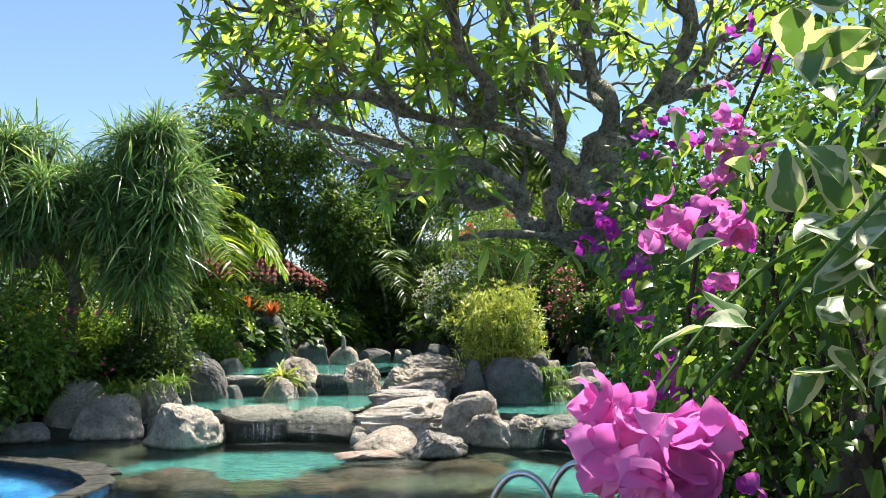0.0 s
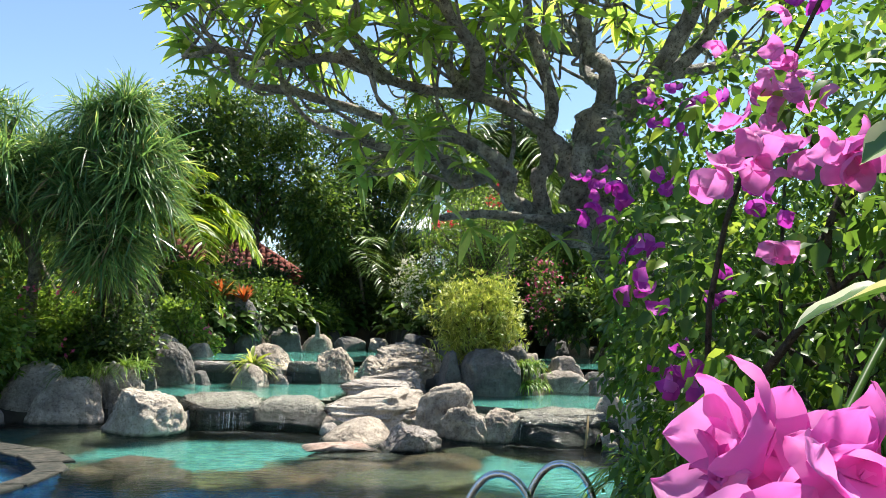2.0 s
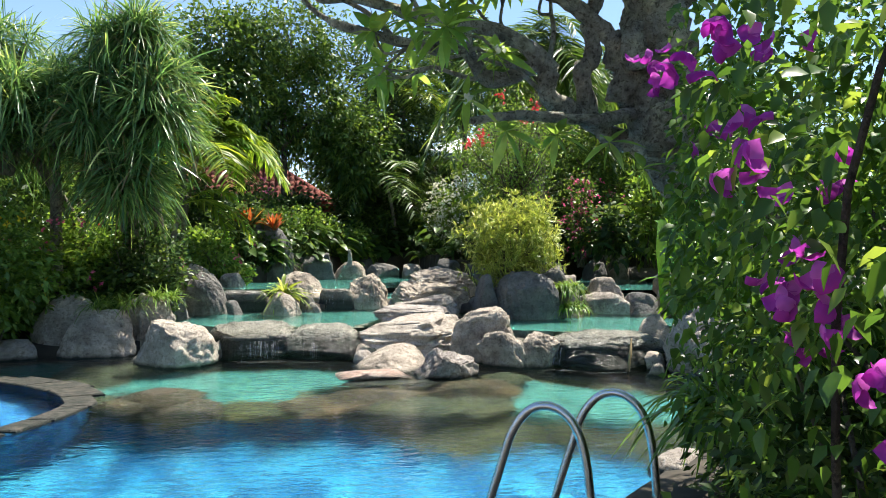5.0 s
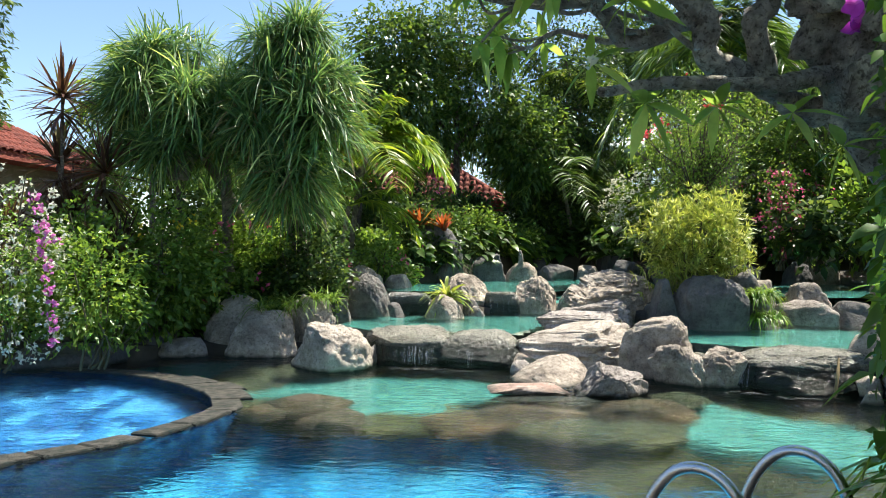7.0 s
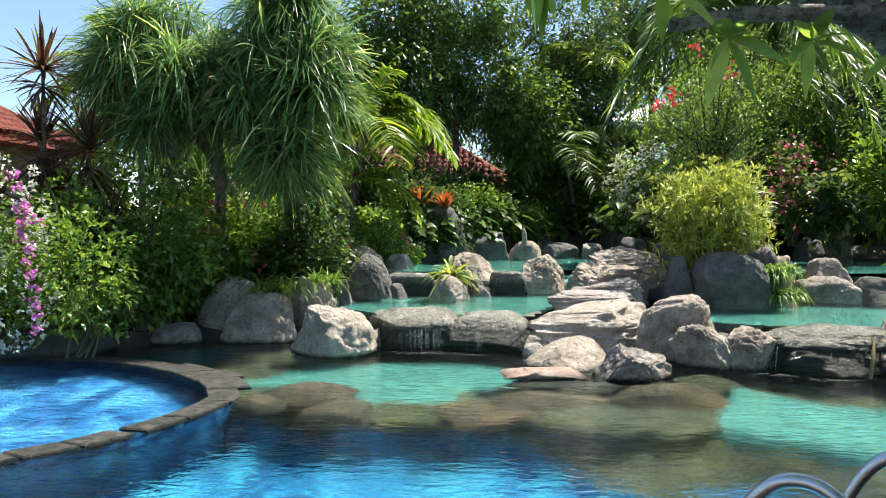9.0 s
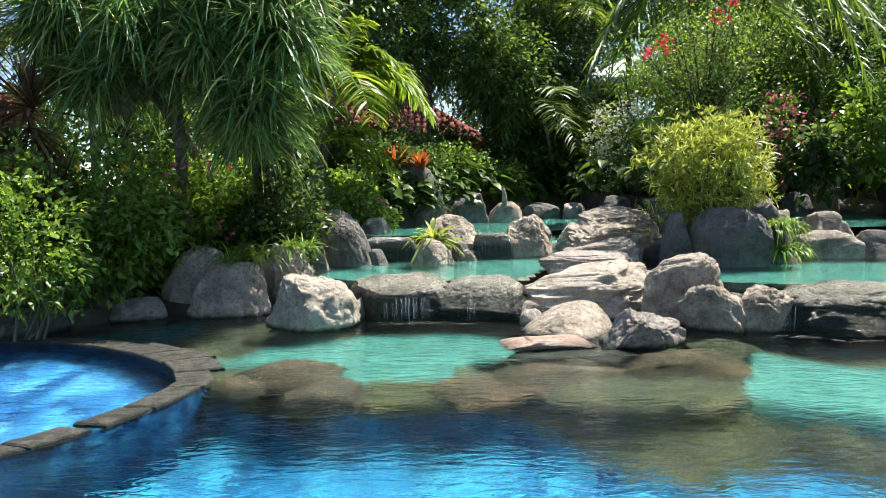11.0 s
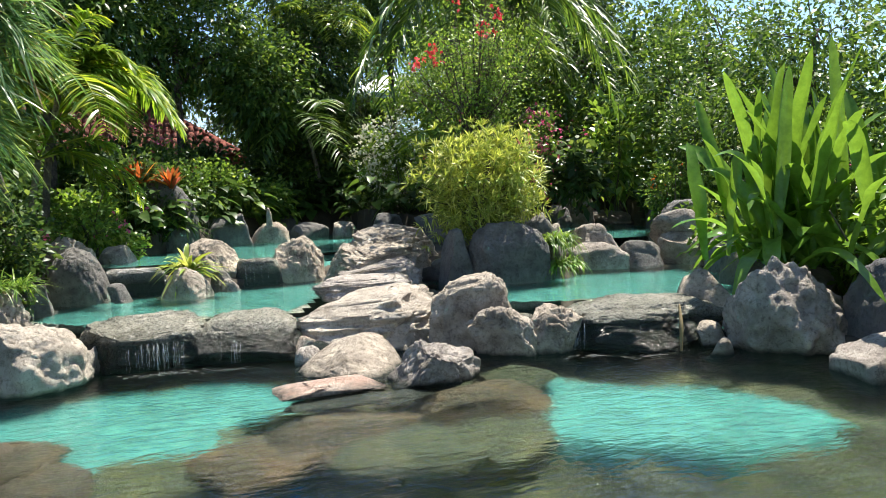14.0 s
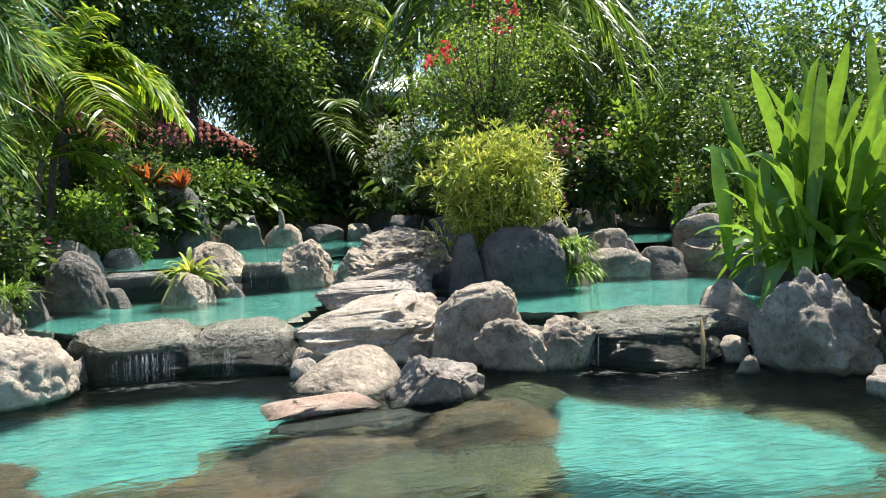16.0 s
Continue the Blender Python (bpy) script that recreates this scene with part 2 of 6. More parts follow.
L_DRY = leafmat("dry_leaf", (0.18, 0.12, 0.06), (0.32, 0.24, 0.12), None, 0.2, 0.8)
F_PINK = leafmat("pink_bract", (0.74, 0.20, 0.56), (0.86, 0.36, 0.72), (0.90, 0.50, 0.80), 0.5, 0.6, 0.2, (1.1, 0.9, 1.15))
F_MAG = leafmat("magenta_bract", (0.36, 0.025, 0.36), (0.56, 0.07, 0.54), (0.70, 0.18, 0.66), 0.4, 0.6, 0.2, (1.1, 0.9, 1.15))
F_WHITE = leafmat("white_bract", (0.70, 0.72, 0.62), (0.82, 0.82, 0.76), None, 0.3, 0.6, 0.2, (1.1, 1.05, 0.95))
F_RED = leafmat("red_petal", (0.62, 0.03, 0.06), (0.80, 0.10, 0.12), (0.85, 0.22, 0.25), 0.35, 0.6, 0.2, (1.1, 1.05, 0.95))
F_ORANGE = leafmat("orange_petal", (0.75, 0.16, 0.03), (0.85, 0.28, 0.05), None, 0.35, 0.6, 0.2, (1.1, 1.05, 0.95))
F_YELLOW = leafmat("yellow_petal", (0.75, 0.55, 0.04), (0.85, 0.65, 0.06), None, 0.35, 0.6, 0.2, (1.1, 1.05, 0.95))
F_ROSE = leafmat("rose_petal", (0.80, 0.09, 0.28), (0.90, 0.30, 0.45), None, 0.35, 0.6, 0.2, (1.1, 0.9, 1.15))


L_CREAM = leafmat("cream_leaf_margin", (0.42, 0.47, 0.30), (0.56, 0.60, 0.42), None, 0.45, 0.45)

# cream flecks on the variegated leaves
vt = L_VARI.node_tree
vb = vt.nodes["Principled BSDF"]
green = vb.inputs["Base Color"].links[0].from_socket
cream = blend(vt, "MIX", ramp(vt, tex(vt, 34, 2, 0.5), [(0.56, (0, 0, 0)), (0.62, (0.7, 0.7, 0.7))]), green, (0.66, 0.68, 0.48))
vt.links.new(cream, vb.inputs["Base Color"])


# ---- mesh tools ----
class Shape:
    """Gathers vertices and faces, then makes one mesh."""

    def __init__(self):
        self.v, self.f, self.n = [], [], 0

    def add(self, verts, faces, slot=0):
        verts = np.asarray(verts, float).reshape(-1, 3)
        self.v.append(verts)
        self.f.append((np.asarray(faces, int) + self.n, slot))
        self.n += len(verts)
        return self

    def data(self, name, materials, smooth=True):
        me = bpy.data.meshes.new(name)
        v = np.concatenate(self.v)
        me.vertices.add(len(v))
        me.vertices.foreach_set("co", v.astype(np.float32).ravel())
        loops = np.concatenate([f.ravel() for f, _ in self.f])
        sizes = np.concatenate([np.full(len(f), f.shape[1]) for f, _ in self.f])
        slots = np.concatenate([np.full(len(f), s) for f, s in self.f])
        me.loops.add(len(loops))
        me.loops.foreach_set("vertex_index", loops.astype(np.int32))
        me.polygons.add(len(sizes))
        me.polygons.foreach_set("loop_start", np.concatenate([[0], np.cumsum(sizes)[:-1]]).astype(np.int32))
        me.polygons.foreach_set("material_index", slots.astype(np.int32))
        me.polygons.foreach_set("use_smooth", np.full(len(sizes), smooth))
        for m in materials if isinstance(materials, (list, tuple)) else [materials]:
            me.materials.append(m)
        me.update(calc_edges=True)
        return me


def part(name, shape, material, parent=None, label="", smooth=True):
    ob = new(name, shape.data(name, material, smooth))
    if parent is not None:
        ob.parent = parent
    return tagged(ob, label) if label else ob


def thing(name, label, category, group="", at=(0, 0, 0)):
    ob = new(name)
    ob.location = at
    ob.empty_display_size = 0.1
    return tagged(ob, label, category, group)


def unit(a):
    return a / np.maximum(np.linalg.norm(a, axis=-1, keepdims=True), 1e-9)


PROFILE = {
    "blade": lambda s: np.clip(0.55 + 1.2 * s, 0, 1) * np.sqrt(np.clip(1 - s ** 3, 0, 1)) + 0.02,
    "lance": lambda s: np.sin(np.pi * np.clip(s, 0, 1) ** 0.8) * 0.98 + 0.03,
    "oval": lambda s: np.sqrt(np.clip(np.sin(np.pi * s ** 0.75), 0, 1)) + 0.02,
    "strap": lambda s: np.clip(0.35 + 1.6 * s, 0, 1) * np.clip(1.0 - s ** 5, 0, 1) ** 0.6 + 0.01,
    "heart": lambda s: np.clip(np.sin(np.pi * s ** 0.55), 0, 1) ** 0.7 + 0.03,
}


def blades(shape, base, way, length, width, droop=0.0, seg=3, profile="lance", fold=0.0, roll=0.6, slot=0, wave=0.0):
    """Leaves: one strip each, from base along way, sagging by droop, folded along the midrib."""
    n = len(base)
    way = unit(np.asarray(way, float))
    length, width, droop = (np.broadcast_to(np.asarray(a, float), n) for a in (length, width, droop))
    s = np.linspace(0, 1, seg + 1)
    side = np.cross(way, (0, 0, 1.0)) + R.normal(0, 0.02, (n, 3))
    side = unit(side)
    nrm = np.cross(side, way)
    a = R.normal(0, roll, n)[:, None]
    side, nrm = side * np.cos(a) + nrm * np.sin(a), nrm * np.cos(a) - side * np.sin(a)
    pos = base[:, None] + way[:, None] * (length[:, None] * s)[..., None]
    pos[..., 2] -= droop[:, None] * length[:, None] * s ** 2
    half = (width[:, None] * PROFILE[profile](s)[None] / 2)[..., None]
    cols = [pos - side[:, None] * half, pos + side[:, None] * half]
    if wave:
        ph = R.uniform(0, 6.28, (n, 2, 1))
        for j in (0, 1):
            cols[j] = cols[j] + nrm[:, None] * half * (wave * np.sin(s * 14 + ph[:, j]))[..., None]
    if fold:
        up = nrm[:, None] * half * fold
        cols = [cols[0] + up, pos, cols[1] + up]
    k = len(cols)
    verts = np.stack(cols, 2).reshape(-1, 3)
    q = np.array([[i * k + j, i * k + j + 1, (i + 1) * k + j + 1, (i + 1) * k + j] for i in range(seg) for j in range(k - 1)])
    faces = (q[None] + (np.arange(n) * (seg + 1) * k)[:, None, None]).reshape(-1, 4)
    return shape.add(verts, faces, slot)


def tube(shape, pts, radii, sides=8, wob=0.0, slot=0):
    """A tapered limb along points, smoothed."""
    pts, radii = np.asarray(pts, float), np.asarray(radii, float)
    if len(pts) > 2:
        t = np.linspace(0, len(pts) - 1, (len(pts) - 1) * 5 + 1)
        i = np.clip(t.astype(int), 0, len(pts) - 2)
        u = (t - i)[:, None]
        p0, p1, p2, p3 = pts[np.maximum(i - 1, 0)], pts[i], pts[i + 1], pts[np.minimum(i + 2, len(pts) - 1)]
        radii = np.interp(t, np.arange(len(radii)), radii)
        pts = 0.5 * (2 * p1 + (p2 - p0) * u + (2 * p0 - 5 * p1 + 4 * p2 - p3) * u ** 2 + (3 * p1 - p0 - 3 * p2 + p3) * u ** 3)
    d = unit(np.gradient(pts, axis=0))
    ref = np.array((0.31, 0.17, 0.93)) if abs(d[:, 2].mean()) < 0.8 else np.array((1.0, 0.13, 0.1))
    a = unit(np.cross(d, ref))
    b = np.cross(d, a)
    th = np.linspace(0, 2 * np.pi, sides, endpoint=False)
    r = radii[:, None] * (1 + (R.normal(0, wob, (len(pts), sides)) if wob else 0))
    ring = pts[:, None] + (a[:, None] * np.cos(th)[None, :, None] + b[:, None] * np.sin(th)[None, :, None]) * r[..., None]
    m = len(pts)
    f = [[i * sides + j, i * sides + (j + 1) % sides, (i + 1) * sides + (j + 1) % sides, (i + 1) * sides + j] for i in range(m - 1) for j in range(sides)]
    shape.add(ring.reshape(-1, 3), f, slot)
    ends = np.concatenate([ring[0], ring[-1]])
    shape.add(np.concatenate([ends, pts[:1], pts[-1:]]), [[(j + 1) % sides, j, 2 * sides] for j in range(sides)] + [[sides + j, sides + (j + 1) % sides, 2 * sides + 1] for j in range(sides)], slot)
    return pts


def sphere_data(level):
    bm = bmesh.new()
    bmesh.ops.create_icosphere(bm, subdivisions=level, radius=1)
    v = np.array([x.co[:] for x in bm.verts])
    f = np.array([[x.index for x in y.verts] for y in bm.faces])
    bm.free()
    return v, f


SPH = {k: sphere_data(k) for k in (2, 3, 4, 5, 6)}


def fbm(p, scale, seed, octaves=4):
    return np.array([noise.fractal(Vector(q) * scale + Vector((seed * 7.3, seed * 3.1, seed * 1.7)), 0.9, 2.1, octaves) for q in p])


def boulder_shape(w, d, h, seed, block=0.35, rugged=0.10, level=4, cuts=6, layers=0.0, foot=0.0, tuck=0.72, slant=(0, 0), peak=0.0):
    """A worn boulder, w by d by h, standing on z = 0 and reaching a little under it."""
    rs = np.random.RandomState(seed)
    v, f = SPH[level + 1 if level > 4 else level]
    p = np.sign(v) * np.abs(v) ** (1 - block)
    p = p / np.maximum(np.abs(p).max(), 1e-6)
    p[:, :2] *= 1 - 0.16 * p[:, 2:3]
    for _ in range(cuts):
        n = unit(rs.normal(0, 1, 3) * (1, 1, 0.7))
        lim = rs.uniform(0.5, 0.82)
        over = np.maximum(p @ n - lim, 0)
        p = p - over[:, None] * n * 0.94
    low = fbm(v, 1.1, seed, 3)
    fine = fbm(v, 3.2, seed + 5, 5)
    ridge = 1 - np.abs(fbm(v, 2.0, seed + 9, 3)) * 2.2
    p = p * (1 + low[:, None] * rugged * 1.3 + fine[:, None] * rugged * 0.55 - np.clip(ridge, 0, 1)[:, None] ** 4 * rugged * 0.55)
    if level > 4:
        grit = fbm(v, 9.0, seed + 13, 3)
        p = p * (1 + grit[:, None] * 0.008 + rugged * 0.08 * grit[:, None])
    if layers:
        band = p[:, 2:3] * 2.2 + low[:, None] * 0.8
        p[:, :2] *= 1 + layers * 1.7 * ((band - np.floor(band)) ** 2 - 0.33)
    lo, hi = p.min(0), p.max(0)
    p = (p - (lo + hi) / 2) / (hi - lo)
    if peak:
        p[:, :2] *= 1 - peak * np.clip(p[:, 2:3] + 0.3, 0, 1)
    high = np.clip(p[:, 2] + 0.5, 0, 1)
    p[:, 2] -= high * (np.abs(slant[0]) / 2 + np.abs(slant[1]) / 2 - p[:, 0] * slant[0] - p[:, 1] * slant[1])
    p = p * (w, d, h * 1.25)
    p[:, 2] += h * 0.375
    if foot:
        below = np.clip((foot - p[:, 2]) / 0.16, 0, 1)[:, None]
        p[:, :2] *= 1 - (1 - tuck) * below
    return p, f


def boulder(x, y, z, w, h, yaw=0, seed=0, dep=0.75, material=None, label="", name="boulder", lean=0, **kw):
    p, f = boulder_shape(w, w * dep, h, seed, **kw)
    s = Shape().add(p, f)
    ob = new(name, s.data(name, material or ROCK))
    ob.matrix_world = pose(x, y, z, lean, 0, yaw)
    return tagged(ob, label or "weathered grey volcanic boulder beside the pool", "rock", "rocks round the pools")


# ---- ground and pools ----
Z2, Z3 = 0.40, 0.74
MAIN = [(-11.2, -5.15), (-1.05, -5.15), (-0.5, -4.8), (0.05, -4.3), (1.2, -3.4), (2.7, -2.4), (3.0, -0.6), (2.3, 0.55), (0.9, 1.1), (-1.2, 1.6), (-3.2, 1.95), (-4.3, 2.6), (-5.6, 2.5), (-6.5, 1.7), (-8.2, 1.35), (-10.2, 1.3), (-11.2, 0.0)]
POOL2 = [(-3.2, 2.3), (-1.3, 2.0), (-0.9, 3.4), (0.3, 4.0), (1.0, 3.0), (0.7, 1.6), (2.1, 0.95), (3.2, 0.6), (4.6, 2.2), (4.3, 3.6), (2.9, 4.0), (2.4, 3.6), (0.6, 5.5), (-0.6, 5.5), (-1.4, 5.35), (-3.3, 5.12), (-4.1, 4.4), (-4.1, 3.2)]
POOL3 = [(-3.6, 5.4), (-1.0, 5.6), (0.2, 6.2), (1.2, 7.2), (3.0, 6.0), (3.4, 4.9), (5.0, 4.9), (6.6, 8.0), (7.6, 11.4), (6.0, 11.8), (4.0, 9.6), (1.5, 10.6), (0.8, 12.6), (-0.6, 12.0), (-1.6, 10.2), (-3.4, 8.3), (-4.0, 6.6)]
KID = (-7.3, -1.3)


KID_DEG = [-180, -110, -60, -40, -32, -18, -3, 9, 24, 41, 77, 113, 150]
KID_R = [2.9, 2.5, 2.55, 2.56, 2.45, 2.70, 2.92, 3.10, 2.93, 2.70, 2.35, 2.45, 2.75]


def inside(px, py, poly):
    hit = np.zeros(px.shape, bool)
    for (x0, y0), (x1, y1) in zip(poly, poly[1:] + poly[:1]):
        c = (y0 > py) != (y1 > py)
        hit ^= c & (px < (x1 - x0) * (py - y0) / (y1 - y0 + 1e-12) + x0)
    return hit


def kid_radius(a):
    return np.interp(np.degrees(a), KID_DEG, KID_R, period=360)


def in_kid(px, py, grow=0.0):
    a = np.arctan2(py - KID[1], px - KID[0])
    return np.hypot(px - KID[0], py - KID[1]) < kid_radius(a) + grow


def land(px, py):
    """Height of the planted banks."""
    wave = 0.06 * np.sin(px * 1.7 + 0.4) + 0.05 * np.sin(py * 2.1 + px)
    back = np.clip((py - 3.0) / 9.0, 0, 1) * 1.3 + np.clip(np.abs(px + 0.5) - 5, 0, 8) * 0.03
    back = back - 0.42 * np.exp(-((py - 12.2) / 0.7) ** 2) * np.exp(-((px - 0.2) / 2.0) ** 4)
    return np.where(py > -5.0, 0.16 + back + wave, 0.06)


gx = np.concatenate([[-400, -150, -60], np.arange(-30, -10, 1.0), np.arange(-10, 8, 0.1), np.arange(8, 30, 1.0), [30, 60, 150, 400]])
gy = np.concatenate([[-300, -100, -40, -20], np.arange(-14, -5.5, 0.5), np.arange(-5.5, 13.5, 0.1), np.arange(13.5, 36, 1.0), [36, 60, 150, 500]])
X, Y = np.meshgrid(gx, gy)
H = land(X, Y)
shallow_edge = -0.62 - 0.12 * np.sin((X + 1.4) * 1.1) + 0.14 * np.sin(X * 2.7)
in_main, in2, in3 = inside(X, Y, MAIN), inside(X, Y, POOL2), inside(X, Y, POOL3)
right = np.clip((X - 0.2) * 1.2, 0, 1)
step = np.clip((Y - (shallow_edge - 0.45 - 0.62 * np.clip(X + 2.0, 0, 1) - right * 1.0)) / 0.6, 0, 1)
H = np.where(in_main, -1.35 + step * 0.83, H)
lump = 0.10 * np.sin(X * 3.1 + np.sin(Y * 2.3)) * np.sin(Y * 4.0 + X) + 0.05 * np.sin(X * 8.3 + Y * 5.1)
# outlines of sunlit floor; inside stays turquoise, the shaded floor around turns dark
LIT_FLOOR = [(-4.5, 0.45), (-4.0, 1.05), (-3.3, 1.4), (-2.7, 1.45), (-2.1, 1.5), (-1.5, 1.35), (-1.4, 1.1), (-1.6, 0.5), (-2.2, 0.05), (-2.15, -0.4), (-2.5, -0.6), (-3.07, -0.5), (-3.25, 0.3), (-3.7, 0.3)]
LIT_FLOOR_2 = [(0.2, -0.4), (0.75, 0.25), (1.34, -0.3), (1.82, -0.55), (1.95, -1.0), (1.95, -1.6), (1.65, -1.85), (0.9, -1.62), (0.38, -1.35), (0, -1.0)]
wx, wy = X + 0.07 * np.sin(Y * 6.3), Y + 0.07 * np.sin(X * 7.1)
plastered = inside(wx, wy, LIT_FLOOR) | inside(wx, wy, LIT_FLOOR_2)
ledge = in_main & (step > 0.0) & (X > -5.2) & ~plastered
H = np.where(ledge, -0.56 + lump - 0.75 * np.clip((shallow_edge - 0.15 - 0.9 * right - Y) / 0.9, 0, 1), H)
H = np.where(in_main & in_kid(X, Y), -0.55, H)
between = ~in_main & (Y > 0.2) & (Y < 2.7) & (X > -3.7) & (X < 2.6)
H = np.where(in2 | between, Z2 - 0.55, H)
H = np.where(in3, Z3 - 0.5, H)
ids = np.arange(X.size).reshape(X.shape)
quads = np.stack([ids[:-1, :-1], ids[:-1, 1:], ids[1:, 1:], ids[1:, :-1]], -1).reshape(-1, 4)
vert = np.stack([X, Y, H], -1).reshape(-1, 3)


def zone(mask):
    return mask.ravel()[quads].all(1)


kid_zone = zone(in_main & in_kid(X, Y, 0.1))
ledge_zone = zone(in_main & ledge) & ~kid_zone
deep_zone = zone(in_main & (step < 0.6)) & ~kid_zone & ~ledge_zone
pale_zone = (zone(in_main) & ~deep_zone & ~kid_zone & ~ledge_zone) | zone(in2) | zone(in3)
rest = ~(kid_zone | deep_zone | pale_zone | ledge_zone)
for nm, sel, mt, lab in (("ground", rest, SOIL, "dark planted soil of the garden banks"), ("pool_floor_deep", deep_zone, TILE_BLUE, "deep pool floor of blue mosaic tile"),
                         ("pool_ledge", ledge_zone, LEDGE, "mossy rock ledge and painted floor shade under the water between shallow and deep"),
                         ("pool_floor_round", kid_zone, TILE_KID, "round pool floor of bright blue mosaic"), ("pool_floor_shallow", pale_zone, PLASTER, "pale turquoise plastered pool floor with painted caustic mottling")):
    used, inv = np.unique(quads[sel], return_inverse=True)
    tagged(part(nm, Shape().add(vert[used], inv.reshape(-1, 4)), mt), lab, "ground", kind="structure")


def sheet(name, poly, z, material, label):
    s = Shape()
    px = [q[0] for q in poly]
    py = [q[1] for q in poly]
    ax, ay = np.arange(min(px), max(px) + 0.1, 0.1), np.arange(min(py), max(py) + 0.1, 0.1)
    mx, my = np.meshgrid(ax, ay)
    k = np.arange(mx.size).reshape(mx.shape)
    q = np.stack([k[:-1, :-1], k[:-1, 1:], k[1:, 1:], k[1:, :-1]], -1).reshape(-1, 4)
    keep = inside(mx, my, poly).ravel()[q].any(1)
    used, inv = np.unique(q[keep], return_inverse=True)
    s.add(np.stack([mx.ravel(), my.ravel(), np.full(mx.size, z)], 1)[used], inv.reshape(-1, 4))
    ob = tagged(part(name, s, material), label, "water", kind="structure")
    ob.visible_shadow = False
    return ob


sheet("water_main_pool", [p if p[1] > -5.1 else (p[0], -5.14) for p in MAIN], 0.0, WATER, "clear rippled water of the main pool")
sheet("water_middle_pool", POOL2, Z2, WATER_UP, "turquoise water of the middle pool")
sheet("water_upper_pool", POOL3, Z3, WATER_UP, "turquoise water of the upper pool")

# round pool: wall and coping stones
rim = thing("pool_rim", "curved low wall of dark coping stones round the blue pool", "pool edge")
rim["kind"] = "structure"
ang = np.linspace(0, 2 * np.pi, 97)
wall = Shape()
ra = kid_radius(ang)
ring = lambda r, z: np.stack([KID[0] + r * np.cos(ang), KID[1] + r * np.sin(ang), np.full(97, z)], 1)
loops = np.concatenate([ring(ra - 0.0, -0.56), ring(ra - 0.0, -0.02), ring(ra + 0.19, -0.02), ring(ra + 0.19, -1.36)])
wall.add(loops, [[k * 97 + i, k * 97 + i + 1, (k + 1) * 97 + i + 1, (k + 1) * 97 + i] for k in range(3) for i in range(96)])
part("rim_wall", wall, TILE_WALL_SHADED, rim)


def paver(name, poly, z0, z1, material, parent, lip=0.012):
    """A flat stone with a bevelled top edge."""
    q = np.array(poly, float)
    c = q.mean(0)
    n = len(q)
    inner = c + (q - c) * (1 - lip / max(np.linalg.norm(q - c, axis=1).mean(), 1e-3))
    v = np.concatenate([np.c_[q, np.full(n, z0)], np.c_[q, np.full(n, z1 - lip)], np.c_[inner, np.full(n, z1)]])
    s = Shape().add(v, [[k * n + i, k * n + (i + 1) % n, (k + 1) * n + (i + 1) % n, (k + 1) * n + i] for k in range(2) for i in range(n)])
    s.add(v[2 * n:], [list(range(n))])
    return part(name, s, material, parent, smooth=False)


a = -0.2
while a < 2 * np.pi - 0.25:
    da = R.uniform(0.13, 0.19)
    aa = np.linspace(a + 0.004, a + da - 0.004, 4)
    rr = kid_radius(aa)
    wob = R.uniform(-0.012, 0.012)
    inner = np.stack([KID[0] + (rr - 0.04 + wob) * np.cos(aa), KID[1] + (rr - 0.04 + wob) * np.sin(aa)], 1)
    wide = 0.20 + (0.24 * np.exp(-((a - 0.42) / 0.25) ** 2))
    outer = np.stack([KID[0] + (rr + wide + wob) * np.cos(aa), KID[1] + (rr + wide + wob) * np.sin(aa)], 1)
    paver("coping_stone", np.concatenate([outer, inner[::-1]]), -0.03, 0.02 + R.uniform(-0.005, 0.005), COPING, rim)
    a += da

# deck where one walks
deck = tagged(thing("deck", "tan and grey stone paved pool deck", "pavement"), kind="structure")
dk = [(-14, -13), (1.2, -13), (1.6, -3.3), (1.18, -3.38), (0.06, -4.28), (-0.49, -4.78), (-1.03, -5.12), (-14, -5.12)]
base = Shape()
dq = np.array(dk)
base.add(np.concatenate([np.c_[dq, np.full(8, -1.4)], np.c_[dq, np.full(8, 0.07)]]), [[i, (i + 1) % 8, 8 + (i + 1) % 8, 8 + i] for i in range(8)])
base.add(np.c_[dq, np.full(8, 0.07)], [list(range(8))])
part("deck_base", base, COPING, deck, smooth=False)
rs = np.random.RandomState(3)
for iy in range(14):
    xx = -7.0 + rs.uniform(0, 0.3)
    while xx < 1.4:
        wdt = rs.uniform(0.42, 0.85)
        y0 = -10.4 + iy * 0.47
        q = np.array([(xx + 0.012, y0 + 0.012), (xx + wdt - 0.012, y0 + 0.012), (xx + wdt - 0.012, y0 + 0.458), (xx + 0.012, y0 + 0.458)]) + rs.uniform(-0.012, 0.012, (4, 2))
        if inside(q[:, 0], q[:, 1], dk).all():
            paver("paving_stone", q, 0.05, 0.10 + rs.uniform(-0.004, 0.004), PAVING, deck)
        xx += wdt
for k in range(9):
    px0, px1 = -6.9 + k * 0.66, -6.9 + (k + 1) * 0.66 - 0.02
    paver("edge_stone", [(px0, -5.36), (px1, -5.36), (px1, -5.10), (px0, -5.10)], 0.04, 0.105, COPING, deck)

# steel pool ladder
ladder = thing("pool_ladder", "polished steel pool ladder with two arched rails", "ladder")
across, out = np.array((0.46, 0.26, 0.0)), np.array((0.84, -0.54, 0.0))
mid = np.array((-0.68, -4.93, 0.0))
